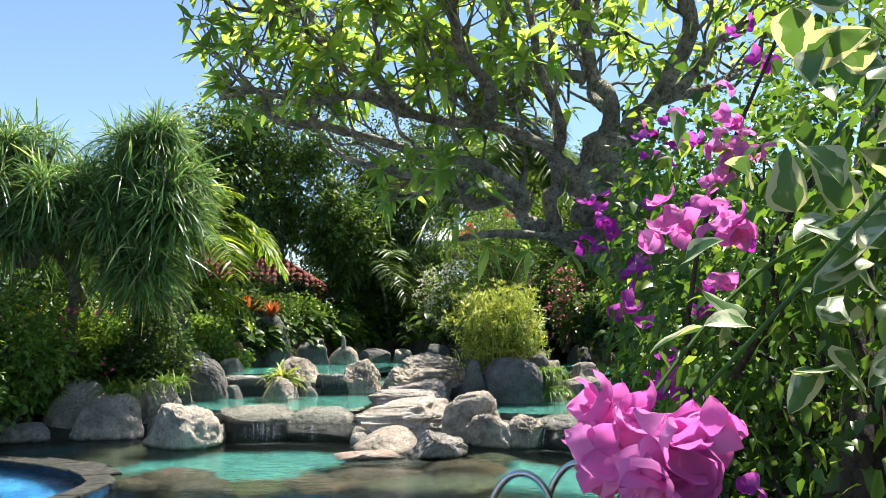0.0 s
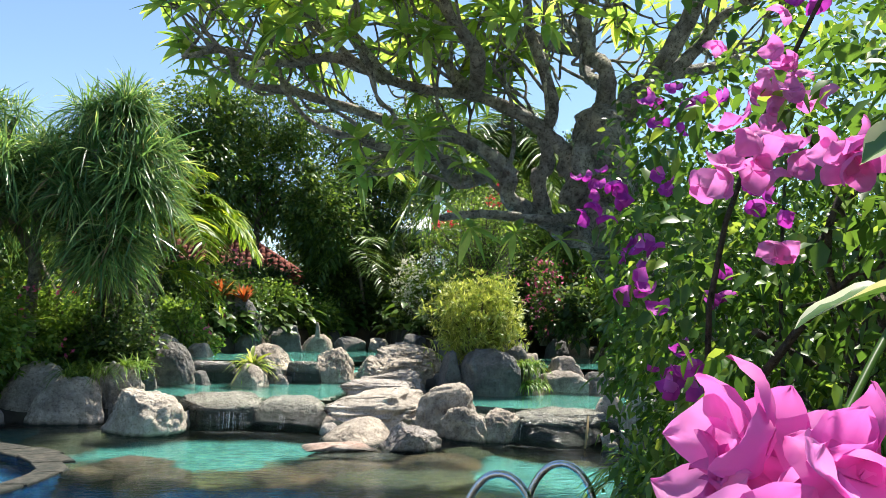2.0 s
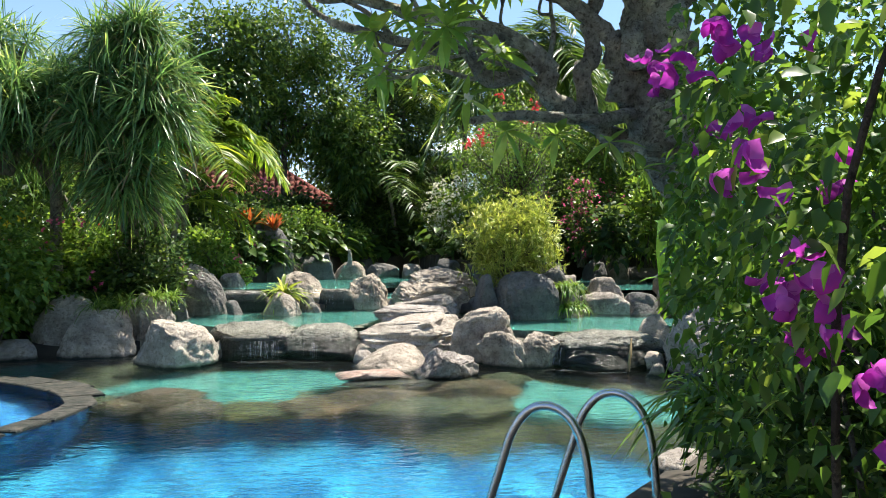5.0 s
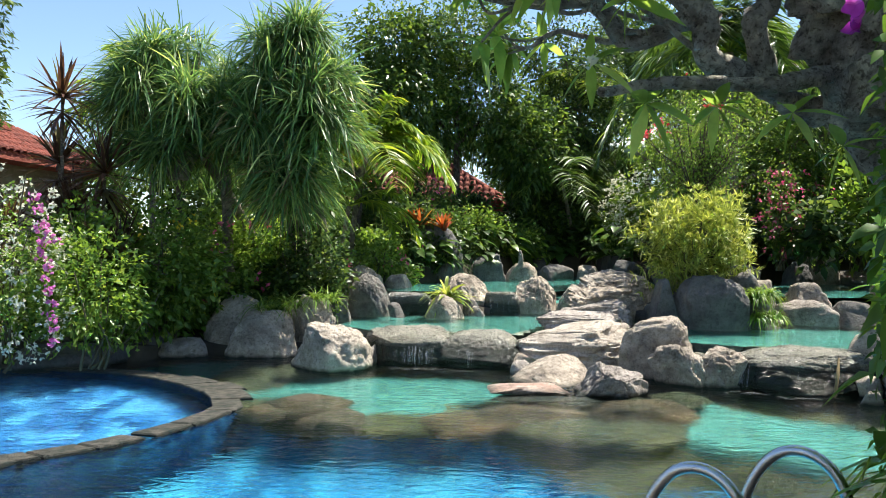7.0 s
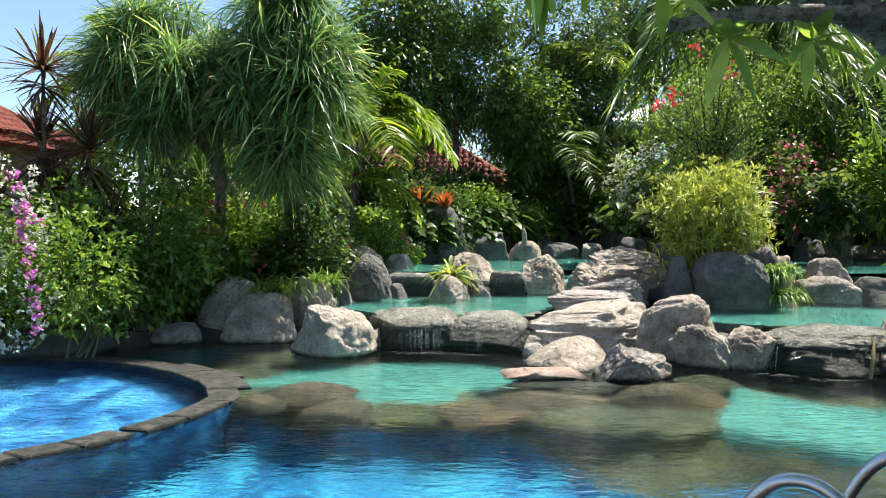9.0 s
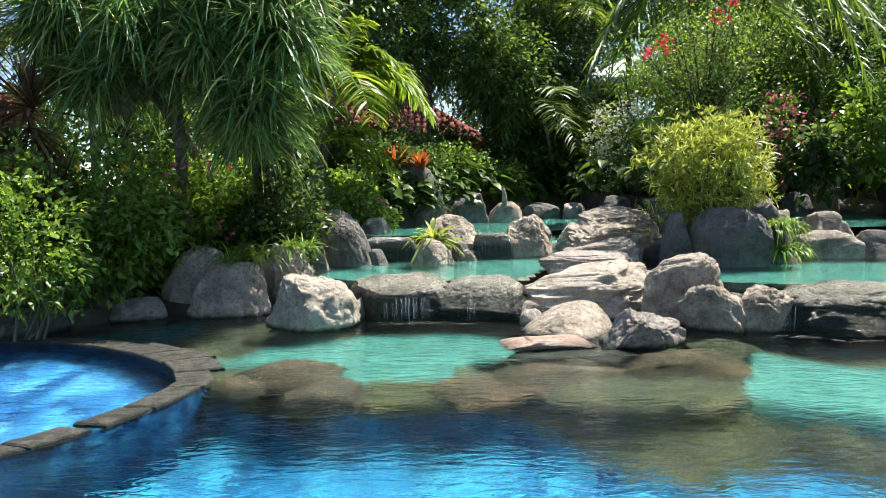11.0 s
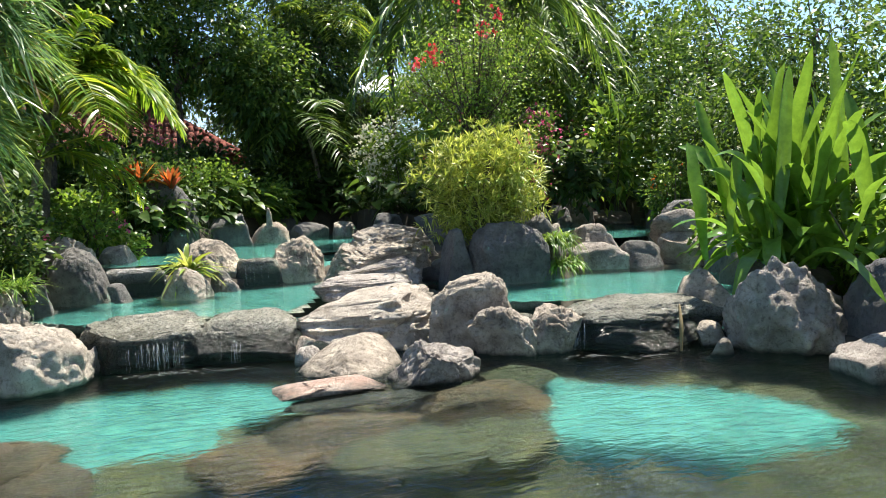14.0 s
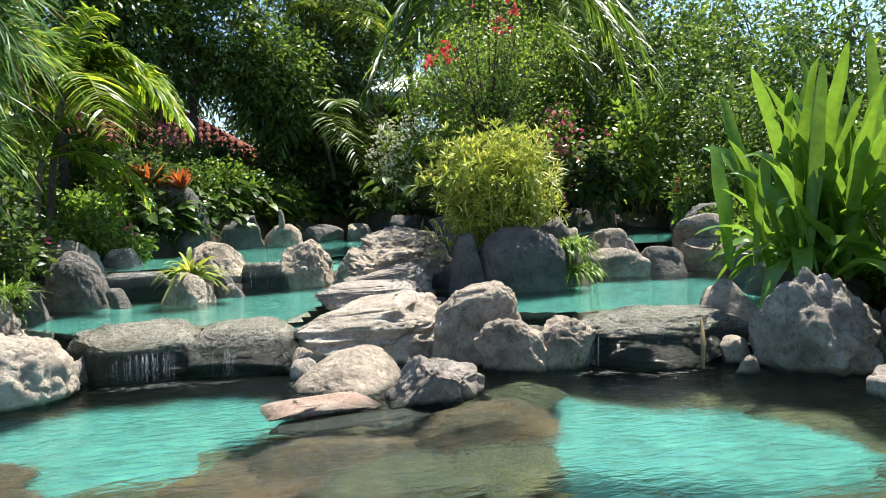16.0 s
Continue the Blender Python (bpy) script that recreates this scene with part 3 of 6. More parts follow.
for k in (-0.5, 0.5):
    c = mid + across * k
    prof = [(-0.33, -0.75), (-0.33, -0.1), (-0.29, 0.14), (-0.19, 0.48), (-0.13, 0.66), (-0.04, 0.77), (0.07, 0.79), (0.17, 0.72), (0.23, 0.56), (0.26, 0.3), (0.27, 0.09)]
    s = Shape()
    tube(s, [c + out * u + np.array((0, 0, z)) for u, z in prof], [0.022] * len(prof), 14)
    rail = part("rail", s, STEEL, ladder)
    s = Shape()
    e = c + out * 0.27
    tube(s, [e + np.array((0, 0, 0.085)), e + np.array((0, 0, 0.112))], [0.045, 0.04], 16)
    part("flange", s, STEEL, rail)
for z in (-0.15, -0.42):
    s = Shape()
    tube(s, [mid - across * 0.5 - out * 0.33 + np.array((0, 0, z)), mid + across * 0.5 - out * 0.33 + np.array((0, 0, z))], [0.03, 0.03], 8)
    part("tread", s, STEEL, ladder)

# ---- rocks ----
PALE_L, DARK_L, WET_L = "sunlit pale boulder at the pool's edge", "grey boulder by the water, its shade painted into the dark stone", "flat wet rock slab that water runs over"
boulder(-3.70, 1.62, -0.22, 1.22, 0.80, 8, 31, 0.8, ROCK_PALE, PALE_L, block=0.12, rugged=0.11, cuts=4, level=5, foot=0.27, tuck=0.75, peak=0.12)
boulder(-3.2, 1.98, -0.2, 0.40, 0.46, 30, 12, 0.8, ROCK, "grey rock wedged beside the dam")
boulder(-5.35, 3.15, -0.2, 1.20, 1.02, 18, 13, 0.9, ROCK, "big rounded grey boulder beside the pool", block=0.05, rugged=0.07, cuts=2, level=5, peak=0.1)
boulder(-4.85, 2.62, -0.2, 1.05, 0.84, 12, 14, 0.8, ROCK, "big rounded grey boulder beside the pool", block=0.08, rugged=0.08, cuts=2, level=5, peak=0.08)
boulder(-4.12, 2.95, -0.2, 1.15, 1.06, 12, 15, 0.7, ROCK, "rough brown-grey boulder behind the pale one", rugged=0.2, cuts=9, level=5)
boulder(-5.88, 2.35, -0.15, 0.72, 0.42, 20, 16, 0.8, ROCK, "small grey rock at the pool's edge")
boulder(-6.95, 1.42, -0.15, 1.45, 0.42, 24, 17, 0.45, ROCK_SHADED, "long low dark rock beside the round pool", rugged=0.06)
boulder(-8.4, 1.35, -0.15, 1.3, 0.36, 5, 18, 0.5, ROCK_SHADED, "long low dark rock beside the round pool")
boulder(-6.4, 2.35, -0.1, 0.8, 0.5, 0, 19, 0.8, ROCK_SHADED, DARK_L)
# dam slabs
boulder(-2.70, 2.14, 0.04, 1.34, 0.47, 3, 21, 0.6, ROCK_WET, WET_L, block=0.34, rugged=0.09, cuts=2, level=5, slant=(0, 0.24))
boulder(-1.76, 2.00, 0.04, 1.08, 0.49, -6, 22, 0.8, ROCK_WET, WET_L, block=0.28, rugged=0.1, cuts=2, level=5, slant=(0.05, 0.26))
boulder(1.88, 0.74, 0.04, 1.76, 0.47, -31, 23, 0.62, ROCK_WET, WET_L, block=0.34, rugged=0.09, cuts=2, level=5, slant=(0, 0.24))
# walls below the slabs, the recess's shade painted into their near-black colour
boulder(-2.25, 2.16, -0.5, 2.15, 0.80, -4, 25, 0.24, ROCK_MOSS_SHADE, "mossy wet rock wall below the dam, painted black with recess shade", "dam_wall", block=0.7, rugged=0.05)
boulder(1.86, 0.80, -0.5, 1.75, 0.80, -31, 26, 0.28, ROCK_MOSS_SHADE, "mossy wet rock wall below the dam, painted black with recess shade", "dam_wall", block=0.7, rugged=0.05)
boulder(1.0, 0.92, -0.3, 0.70, 0.74, -22, 24, 0.8, ROCK, "grey rock with a pale sloping top", block=0.2, rugged=0.12, cuts=5, level=5, lean=6)
for k, (dx, dy, w_) in enumerate(((0, 0, 0.22), (-0.04, -0.14, 0.2), (0.1, -0.1, 0.17), (0.02, 0.05, 0.2))):
    boulder(-1.27 + dx, 1.36 + dy, -0.15 + 0.12 * (k == 3) + 0.16 * (k == 0), w_ * 1.15, 0.17, k * 40, 30 + k, 0.8, ROCK_PALE if k == 0 else ROCK_WET, "small loose stone between the boulders", "stone", level=3)
# island
boulder(-0.44, 2.30, -0.2, 1.96, 0.88, -9, 41, 0.92, ROCK_PALE, "broad sunlit rock shelf between the pools", block=0.50, rugged=0.13, cuts=4, layers=0.05, level=5, slant=(0.06, 0.18))
boulder(-0.90, 0.93, -0.2, 1.10, 0.68, -14, 42, 0.9, ROCK, "smooth sloping pale boulder", block=0.12, rugged=0.06, cuts=2, level=5, foot=0.2, slant=(0.22, 0.3))
boulder(-0.37, 0.30, -0.18, 0.96, 0.52, -18, 43, 0.75, ROCK, "rough pitted boulder standing in the water", block=0.12, rugged=0.17, cuts=6, level=5, foot=0.19, tuck=0.75, peak=0.35)
boulder(0.36, 1.40, -0.2, 0.94, 1.04, -19, 47, 0.62, ROCK, "tall blocky boulder with a rounded top", block=0.52, rugged=0.085, cuts=2, level=5, slant=(0.14, 0.05))
boulder(0.56, 1.00, -0.2, 0.76, 0.66, -30, 45, 0.7, ROCK, "rounded boulder at the foot of a taller one", block=0.12, rugged=0.12, level=5)
for k, (x_, y_, z_, w_, h_) in enumerate(((-0.30, 3.35, 0.30, 1.3, 0.36), (-0.05, 3.95, 0.34, 1.25, 0.44), (0.15, 4.45, 0.36, 1.3, 0.60), (0.35, 5.1, 0.40, 1.35, 0.76), (-0.25, 4.9, 0.35, 0.8, 0.62), (0.75, 5.7, 0.5, 1.1, 0.72))):
    boulder(x_, y_, z_, w_, h_, -12 + 9 * k, 50 + k, 0.8, ROCK_PALE if k == 0 else ROCK, "layered flat rock rising like a step", block=0.5, rugged=0.10, cuts=2, layers=0.06, slant=(0, 0.22), level=5)
boulder(0.98, 3.62, 0.0, 0.62, 1.10, -10, 61, 0.8, ROCK_SHADED, DARK_L, block=0.25, rugged=0.10)
boulder(1.62, 3.50, 0.0, 1.12, 1.16, -21, 62, 0.62, ROCK_SHADED, "broad dark rock face below the yellow-green bush", block=0.28, rugged=0.10, cuts=8, level=5)
boulder(2.20, 3.85, 0.0, 0.68, 1.24, -25, 63, 0.8, ROCK_SHADED, DARK_L, block=0.28, rugged=0.07)
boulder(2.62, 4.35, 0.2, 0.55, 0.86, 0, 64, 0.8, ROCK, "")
boulder(1.5, 4.4, 0.0, 1.7, 1.12, 0, 65, 0.8, ROCK_SHADED, DARK_L, block=0.31)
# right bank
boulder(2.86, -0.08, -0.28, 1.26, 1.14, -39, 71, 0.85, ROCK, "large pitted boulder below the broad-leaved plant", block=0.05, rugged=0.15, cuts=4, level=5, foot=0.36, tuck=0.66, peak=0.12)
boulder(2.58, 0.72, 0.1, 0.56, 0.58, -30, 72, 0.9, ROCK, "rounded brown boulder at the pool's edge", block=0.09, rugged=0.06)
boulder(2.18, -0.02, -0.2, 0.24, 0.36, 10, 73, 0.8, ROCK, "small loose stone between the boulders", "stone", level=3)
boulder(2.72, -1.1, -0.3, 0.75, 0.62, 20, 74, 0.8, ROCK, "")
boulder(3.4, -0.75, -0.1, 1.1, 0.95, 20, 75, 0.8, ROCK_SHADED, "")
boulder(3.55, 0.75, 0.1, 1.0, 0.55, 0, 76, 0.8, ROCK_SHADED, "")
boulder(2.95, -2.2, -0.3, 0.9, 0.7, 60, 77, 0.8, ROCK_SHADED, "")
boulder(1.6, -3.2, -0.3, 0.8, 0.5, 20, 78, 0.7, ROCK_SHADED, "")
boulder(0.6, -3.62, -0.25, 0.55, 0.36, 40, 79, 0.7, ROCK, "")
# second dam
boulder(-2.42, 4.40, 0.2, 0.74, 0.56, 0, 81, 0.8, ROCK, "low rock in front of a green clump", block=0.05, rugged=0.08, cuts=2, level=5, peak=0.2)
boulder(-3.17, 4.30, 0.3, 0.30, 0.32, 0, 82, 0.8, ROCK_SHADED, "small dark round stone", "stone", level=3)
boulder(-2.12, 5.75, 0.3, 1.06, 0.76, 0, 83, 0.8, ROCK, "rounded grey boulder behind a green clump", rugged=0.08, block=0.05, cuts=2, level=5, peak=0.15)
boulder(-0.84, 5.60, 0.2, 0.80, 0.83, -7, 84, 0.85, ROCK, "round boulder in the middle pool", block=0.09, rugged=0.12, cuts=4, level=5, peak=0.1)
boulder(-3.08, 5.20, 0.1, 1.0, 0.64, 4, 85, 0.3, ROCK_WET_UP, WET_L, block=0.70, rugged=0.04, cuts=1)
boulder(-1.46, 5.42, 0.1, 0.76, 0.65, -4, 86, 0.45, ROCK_WET_UP, WET_L, block=0.70, rugged=0.04, cuts=1)
boulder(-1.86, 4.62, 0.3, 0.26, 0.26, 0, 87, 0.8, ROCK, "small loose stone between the boulders", "stone", level=3)
boulder(-1.98, 4.75, 0.3, 0.3, 0.36, 40, 88, 0.8, ROCK_SHADED, "small loose stone between the boulders", "stone", level=3)
boulder(-3.68, 4.62, 0.2, 0.78, 0.88, 8, 91, 0.8, ROCK_SHADED, "upright dark boulder with pale waterline", block=0.1, rugged=0.06, cuts=3, level=5, peak=0.1)
boulder(-4.75, 5.0, 0.2, 1.0, 1.26, 11, 92, 0.8, ROCK_SHADED, DARK_L, block=0.1, rugged=0.06, cuts=3, peak=0.12)
boulder(-4.0, 6.3, 0.4, 0.95, 0.78, 7, 93, 0.8, ROCK, "")
boulder(-3.45, 6.6, 0.5, 0.6, 0.5, 7, 94, 0.8, ROCK, "")
boulder(-4.2, 3.9, 0.1, 0.8, 0.8, 7, 95, 0.8, ROCK_SHADED, "")
boulder(3.28, 4.15, 0.2, 0.95, 0.56, -28, 101, 0.6, ROCK, "low flat rock between two pools", block=0.31)
boulder(3.42, 4.42, 0.3, 0.66, 0.72, -10, 102, 0.8, ROCK, "rounded boulder between two pools", rugged=0.12)
boulder(3.85, 3.95, 0.2, 0.74, 0.56, -31, 103, 0.7, ROCK_SHADED, "", block=0.28)
boulder(4.55, 3.95, 0.2, 0.8, 0.68, -34, 104, 0.7, ROCK, "")
boulder(4.62, 4.15, 0.72, 0.78, 0.46, -34, 105, 0.7, ROCK, "pale rounded boulder on top of another", block=0.12)
boulder(4.5, 2.6, 0.2, 0.9, 0.7, 0, 106, 0.7, ROCK_SHADED, "")
boulder(3.95, 1.6, 0.2, 0.9, 0.8, 0, 107, 0.7, ROCK_SHADED, "")
boulder(5.3, 5.1, 0.5, 0.9, 0.8, 0, 108, 0.7, ROCK_SHADED, "")
# far rocks
for k, (x_, y_, w_, h_) in enumerate(((-1.75, 10.0, 1.0, 0.62), (-0.93, 9.9, 0.78, 0.42), (-0.05, 10.7, 1.1, 0.36), (0.75, 10.9, 0.7, 0.34), (-2.6, 9.2, 0.9, 0.5), (1.5, 9.9, 0.9, 0.5), (5.85, 9.8, 0.95, 0.8), (6.6, 9.9, 1.7, 0.32), (5.2, 9.4, 0.8, 0.5), (7.6, 10.2, 1.0, 0.85), (6.8, 7.6, 0.9, 0.9), (2.2, 8.2, 1.1, 0.6), (3.0, 6.6, 0.8, 0.5), (-0.3, 12.2, 1.0, 0.6))):
    boulder(x_, y_, Z3 - 0.12, w_, h_ + 0.12, 15 * k, 120 + k, 0.7, ROCK if k in (1, 6, 3) else ROCK_SHADED, "grey rock along the far edge of the upper pool", level=3 if k > 9 else 4, block=0.25)
boulder(-0.95, 9.72, Z3 + 0.25, 0.13, 0.46, 0, 140, 0.5, ROCK, "narrow upright stone like a bird's neck", "stone", level=3, block=0.06)
# thin slabs and submerged rocks
for k, (x_, y_, z_, w_, d_, h_) in enumerate(((-1.24, 0.26, 0.025, 0.92, 0.52, 0.055), (-1.05, 0.02, -0.07, 0.8, 0.4, 0.07), (-1.38, 0.02, -0.10, 0.55, 0.35, 0.07), (-0.75, -0.05, -0.11, 0.5, 0.35, 0.08))):
    boulder(x_, y_, z_, w_, h_, -10 + 12 * k, 150 + k, d_ / w_, ROCK_RED if k == 0 else ROCK_SHADED, "thin flat reddish stone slab at the waterline" if k == 0 else "thin dark stone slab lying in the water", "stone_slab", block=0.72, rugged=0.06, cuts=6)
for k, (x_, y_, w_, h_, z_) in enumerate(((-0.15, -0.12, 1.25, 0.50, -0.53), (-1.25, -0.36, 1.25, 0.46, -0.56), (-3.45, -0.28, 1.05, 0.52, -0.50), (-3.8, -0.62, 0.7, 0.40, -0.46), (-3.15, -0.75, 0.9, 0.30, -0.52), (0.35, 0.35, 0.8, 0.4, -0.45), (-0.9, -0.75, 1.4, 0.34, -0.62),
                                              (-2.5, -0.72, 1.1, 0.3, -0.66), (-1.7, -0.62, 1.2, 0.34, -0.62), (-0.3, -0.85, 1.2, 0.3, -0.66))):
    boulder(x_, y_, z_, w_, h_, 25 * k, 170 + k, 0.75, LEDGE if k in (5, 6, 7, 9) else ROCK_SUB, "brown mossy rock under the water's surface", "submerged_rock", block=0.16, rugged=0.05)

# small stones that close the gaps beside the dams
for k, (x_, y_, z_, w_) in enumerate(((-1.25, 1.66, -0.02, 0.28), (-1.14, 1.45, -0.05, 0.22), (-1.2, 2.0, 0.05, 0.3), (-3.05, 2.35, 0.1, 0.28), (0.78, 1.12, 0.1, 0.3), (2.36, 0.36, 0.0, 0.3), (2.3, 0.62, 0.12, 0.3))):
    boulder(x_, y_, z_, w_ * 1.1, 0.24, 50 * k, 210 + k, 0.8, ROCK_WET if k % 3 == 1 else ROCK, "small loose stone between the boulders", "stone", level=3)

# thin falls of water over the dams
for x_, y_, yaw_, n_, w_, zt in ((-2.62, 1.80, 3, 46, 0.5, 0.27), (-1.95, 1.68, -6, 12, 0.2, 0.26), (1.22, 0.74, -31, 22, 0.10, 0.30), (1.55, 0.54, -31, 12, 0.4, 0.28), (-1.46, 5.24, 0, 6, 0.4, 0.66)):
    s = Shape()
    zb = 0.0 if y_ < 3 else Z2
    for _ in range(n_):
        u = R.uniform(-w_ / 2, w_ / 2)
        zz = np.linspace(zt - R.uniform(0, 0.06), zb + R.uniform(0, 0.08), 7)
        off = -0.05 - 0.10 * np.linspace(0, 1, 7) ** 0.5 + R.uniform(-0.01, 0.01)
        tube(s, np.stack([np.full(7, u) + R.normal(0, 0.004, 7), off, zz - 0.0], 1), np.full(7, R.uniform(0.0006, 0.0020) * np.linspace(1.3, 0.5, 7)), 5)
    ob = part("waterfall", s, FALL)
    ob.matrix_world = pose(x_, y_, 0, 0, 0, yaw_)
    tagged(ob, "thin strands of water falling over a rock slab", "waterfall", kind="stuff")
for k, (x_, y_, n_) in enumerate(((-2.55, 1.60, 90), (-1.95, 1.5, 30), (1.28, 0.44, 60), (1.7, 0.22, 50))):
    s = Shape()
    c = np.c_[x_ + R.normal(0, 0.2, n_), y_ + R.normal(0, 0.045, n_), np.full(n_, 0.006)]
    blades(s, c, np.c_[R.normal(0, 1, n_), R.normal(0, 0.25, n_), np.zeros(n_)], R.uniform(0.02, 0.09, n_), R.uniform(0.006, 0.018, n_), 0.0, 3, "oval", 0.0, 0.0)
    tagged(part("foam", s, FALL), "white foam where the water falls in", "foam", kind="stuff")
twig = Shape()
tube(twig, [(1.93, 0.17, 0.02), (1.99, 0.25, 0.24), (2.05, 0.36, 0.41)], [0.012, 0.02, 0.008], 6)
tagged(part("dry_leaf", twig, L_DRY), "dry curled palm leaf caught on the wet slab", "leaf")


# ---- plants ----
def cloud(n, centre, radii, seed, shell=0.55):
    """Points in a lumpy ellipsoid, denser towards its skin, and the way outwards."""
    rs = np.random.RandomState(seed)
    lumps = unit(rs.normal(0, 1, (14, 3)))
    d = unit(rs.normal(0, 1, (n, 3)))
    near = (d @ lumps.T).max(1)
    r = rs.uniform(shell, 1, n) * (0.62 + 0.38 * np.clip((near - 0.55) / 0.4, 0, 1)) * rs.choice([1, 1, 1, 1.12], n)
    return np.asarray(centre) + d * r[:, None] * np.asarray(radii), d


def leafy(shape, n, centre, radii, seed, size, wide=0.45, up=0.2, droop=0.25, seg=2, profile="lance", fold=0.25, shell=0.4, clump=5, slot=0):
    """Leaves in little sprays over a lumpy cloud."""
    rs = np.random.RandomState(seed + 900)
    c, d = cloud(max(1, n // clump), centre, radii, seed, shell)
    c, d = np.repeat(c, clump, 0), np.repeat(d, clump, 0)
    c = c + rs.normal(0, size * 0.45, c.shape)
    way = unit(d + rs.normal(0, 0.75, c.shape) + (0, 0, up))
    ln = size * rs.uniform(0.6, 1.25, len(c))
    return blades(shape, c, way, ln, ln * wide, droop, seg, profile, fold, 0.8, slot)


def flowers(shape, n, centre, radii, seed, size, petals=4, slot=0, bunch=3, shell=0.75):
    rs = np.random.RandomState(seed + 300)
    c, d = cloud(n, centre, radii, seed + 11, shell)
    c, d = np.repeat(c, bunch * petals, 0), np.repeat(d, bunch * petals, 0)
    c = c + np.repeat(rs.normal(0, size * 0.9, (n * bunch, 3)), petals, 0)
    way = unit(d * 0.6 + rs.normal(0, 0.8, c.shape))
    return blades(shape, c, way, size * rs.uniform(0.7, 1.2, len(c)), size * 0.75, 0.1, 2, "oval", 0.3, 1.0, slot)


def shrub(x, y, z, rx, ry, rz, n, size, material, seed, label, flower=None, nf=0, fsize=0.05, wide=0.58, name="shrub", droop=0.25, up=0.2, fshell=0.75, group="garden shrubs"):
    ob = thing(name, label, "shrub", group)
    rs = np.random.RandomState(seed)
    st = Shape()
    for _ in range(7):
        e = np.array((x, y, z + rz)) + rs.normal(0, 0.45, 3) * (rx, ry, rz)
        b = np.array((x, y, z - 0.05)) + rs.normal(0, 0.08, 3) * (1, 1, 0)
        tube(st, [b, (b + e) / 2 + rs.normal(0, 0.07, 3), e], [0.022, 0.014, 0.006], 5)
    part("stem", st, TWIG, ob)
    s = Shape()
    leafy(s, n, (x, y, z + rz), (rx, ry, rz), seed, size, wide, up, droop, fold=0.0 if y > 6 or y < -9 or abs(x) > 7.5 else 0.25)
    part("foliage", s, material, ob)
    if flower:
        s = Shape()
        flowers(s, nf, (x, y, z + rz), (rx, ry, rz), seed, fsize, shell=fshell)
        tagged(part("blossom", s, flower, ob), kind="stuff")
    return ob


def tree(x, y, z, height, crowns, n, size, material, seed, label, bark=None, lean=(0, 0), wide=0.42, trunk=0.12):
    """A trunk with limbs into several leaf clouds (dx, dy, z, rx, ry, rz)."""
    ob = thing("tree", label, "tree", "trees behind the pools")
    rs = np.random.RandomState(seed)
    s = Shape()
    top = np.array((x + lean[0], y + lean[1], z + height))
    tube(s, [(x, y, z - 0.2), (x + lean[0] * 0.3, y + lean[1] * 0.3, z + height * 0.4), top], [trunk, trunk * 0.8, trunk * 0.5], 9, 0.06)
    lf = Shape()
    for k, (dx, dy, cz, rx, ry, rz) in enumerate(crowns):
        c = np.array((x + dx, y + dy, cz))
        tube(s, [top - (0, 0, height * 0.25), (top + c) / 2 + rs.normal(0, 0.15, 3), c], [trunk * 0.5, trunk * 0.32, trunk * 0.14], 6, 0.05)
        for _ in range(4):
            e = c + rs.normal(0, 0.5, 3) * (rx, ry, rz)
            tube(s, [c - (0, 0, 0.2), (c + e) / 2 + rs.normal(0, 0.1, 3), e], [trunk * 0.16, trunk * 0.1, trunk * 0.04], 5)
        leafy(lf, n // len(crowns), c, (rx, ry, rz), seed * 3 + k, size, wide, 0.05, 0.35, fold=0.0)
    part("trunk", s, bark or BARK_DARK, ob)
    part("crown", lf, material, ob)
    return ob


def frond(shape, stem, base, yaw, rise, length, sag, leaflets, leaf_len, width, seed, vee=0.5, slot=0):
    """A palm frond: arching rib and two rows of leaflets."""
    rs = np.random.RandomState(seed)
    t = np.linspace(0, 1, 12)
    h = np.array((math.cos(yaw), math.sin(yaw), 0))
    rib = np.asarray(base) + h * (length * math.cos(rise) * (t - 0.12 * t ** 3))[:, None]
    rib[:, 2] += length * (math.sin(rise) * t - sag * t ** 2.2)
    tube(stem, rib[::2] if len(rib) > 6 else rib, np.linspace(0.016, 0.004, 6), 5)
    u = np.linspace(0.14, 0.99, leaflets)
    p = np.stack([np.interp(u, t, rib[:, k]) for k in range(3)], 1)
    tang = unit(np.stack([np.interp(u, t, np.gradient(rib[:, k])) for k in range(3)], 1))
    side = unit(np.cross(tang, (0, 0, 1)))
    nr = np.cross(side, tang)
    ll = leaf_len * (0.35 + 0.75 * np.sin(np.pi * np.clip(u * 0.86 + 0.08, 0, 1)))
    for sg in (-1, 1):
        way = unit(side * sg + tang * 0.55 + nr * vee * 0.5 + rs.normal(0, 0.10, p.shape))
        blades(shape, p, way, ll * rs.uniform(0.85, 1.1, leaflets), width, 0.35 + 0.2 * rs.rand(leaflets), 3, "blade", 0.0, 0.4, slot)


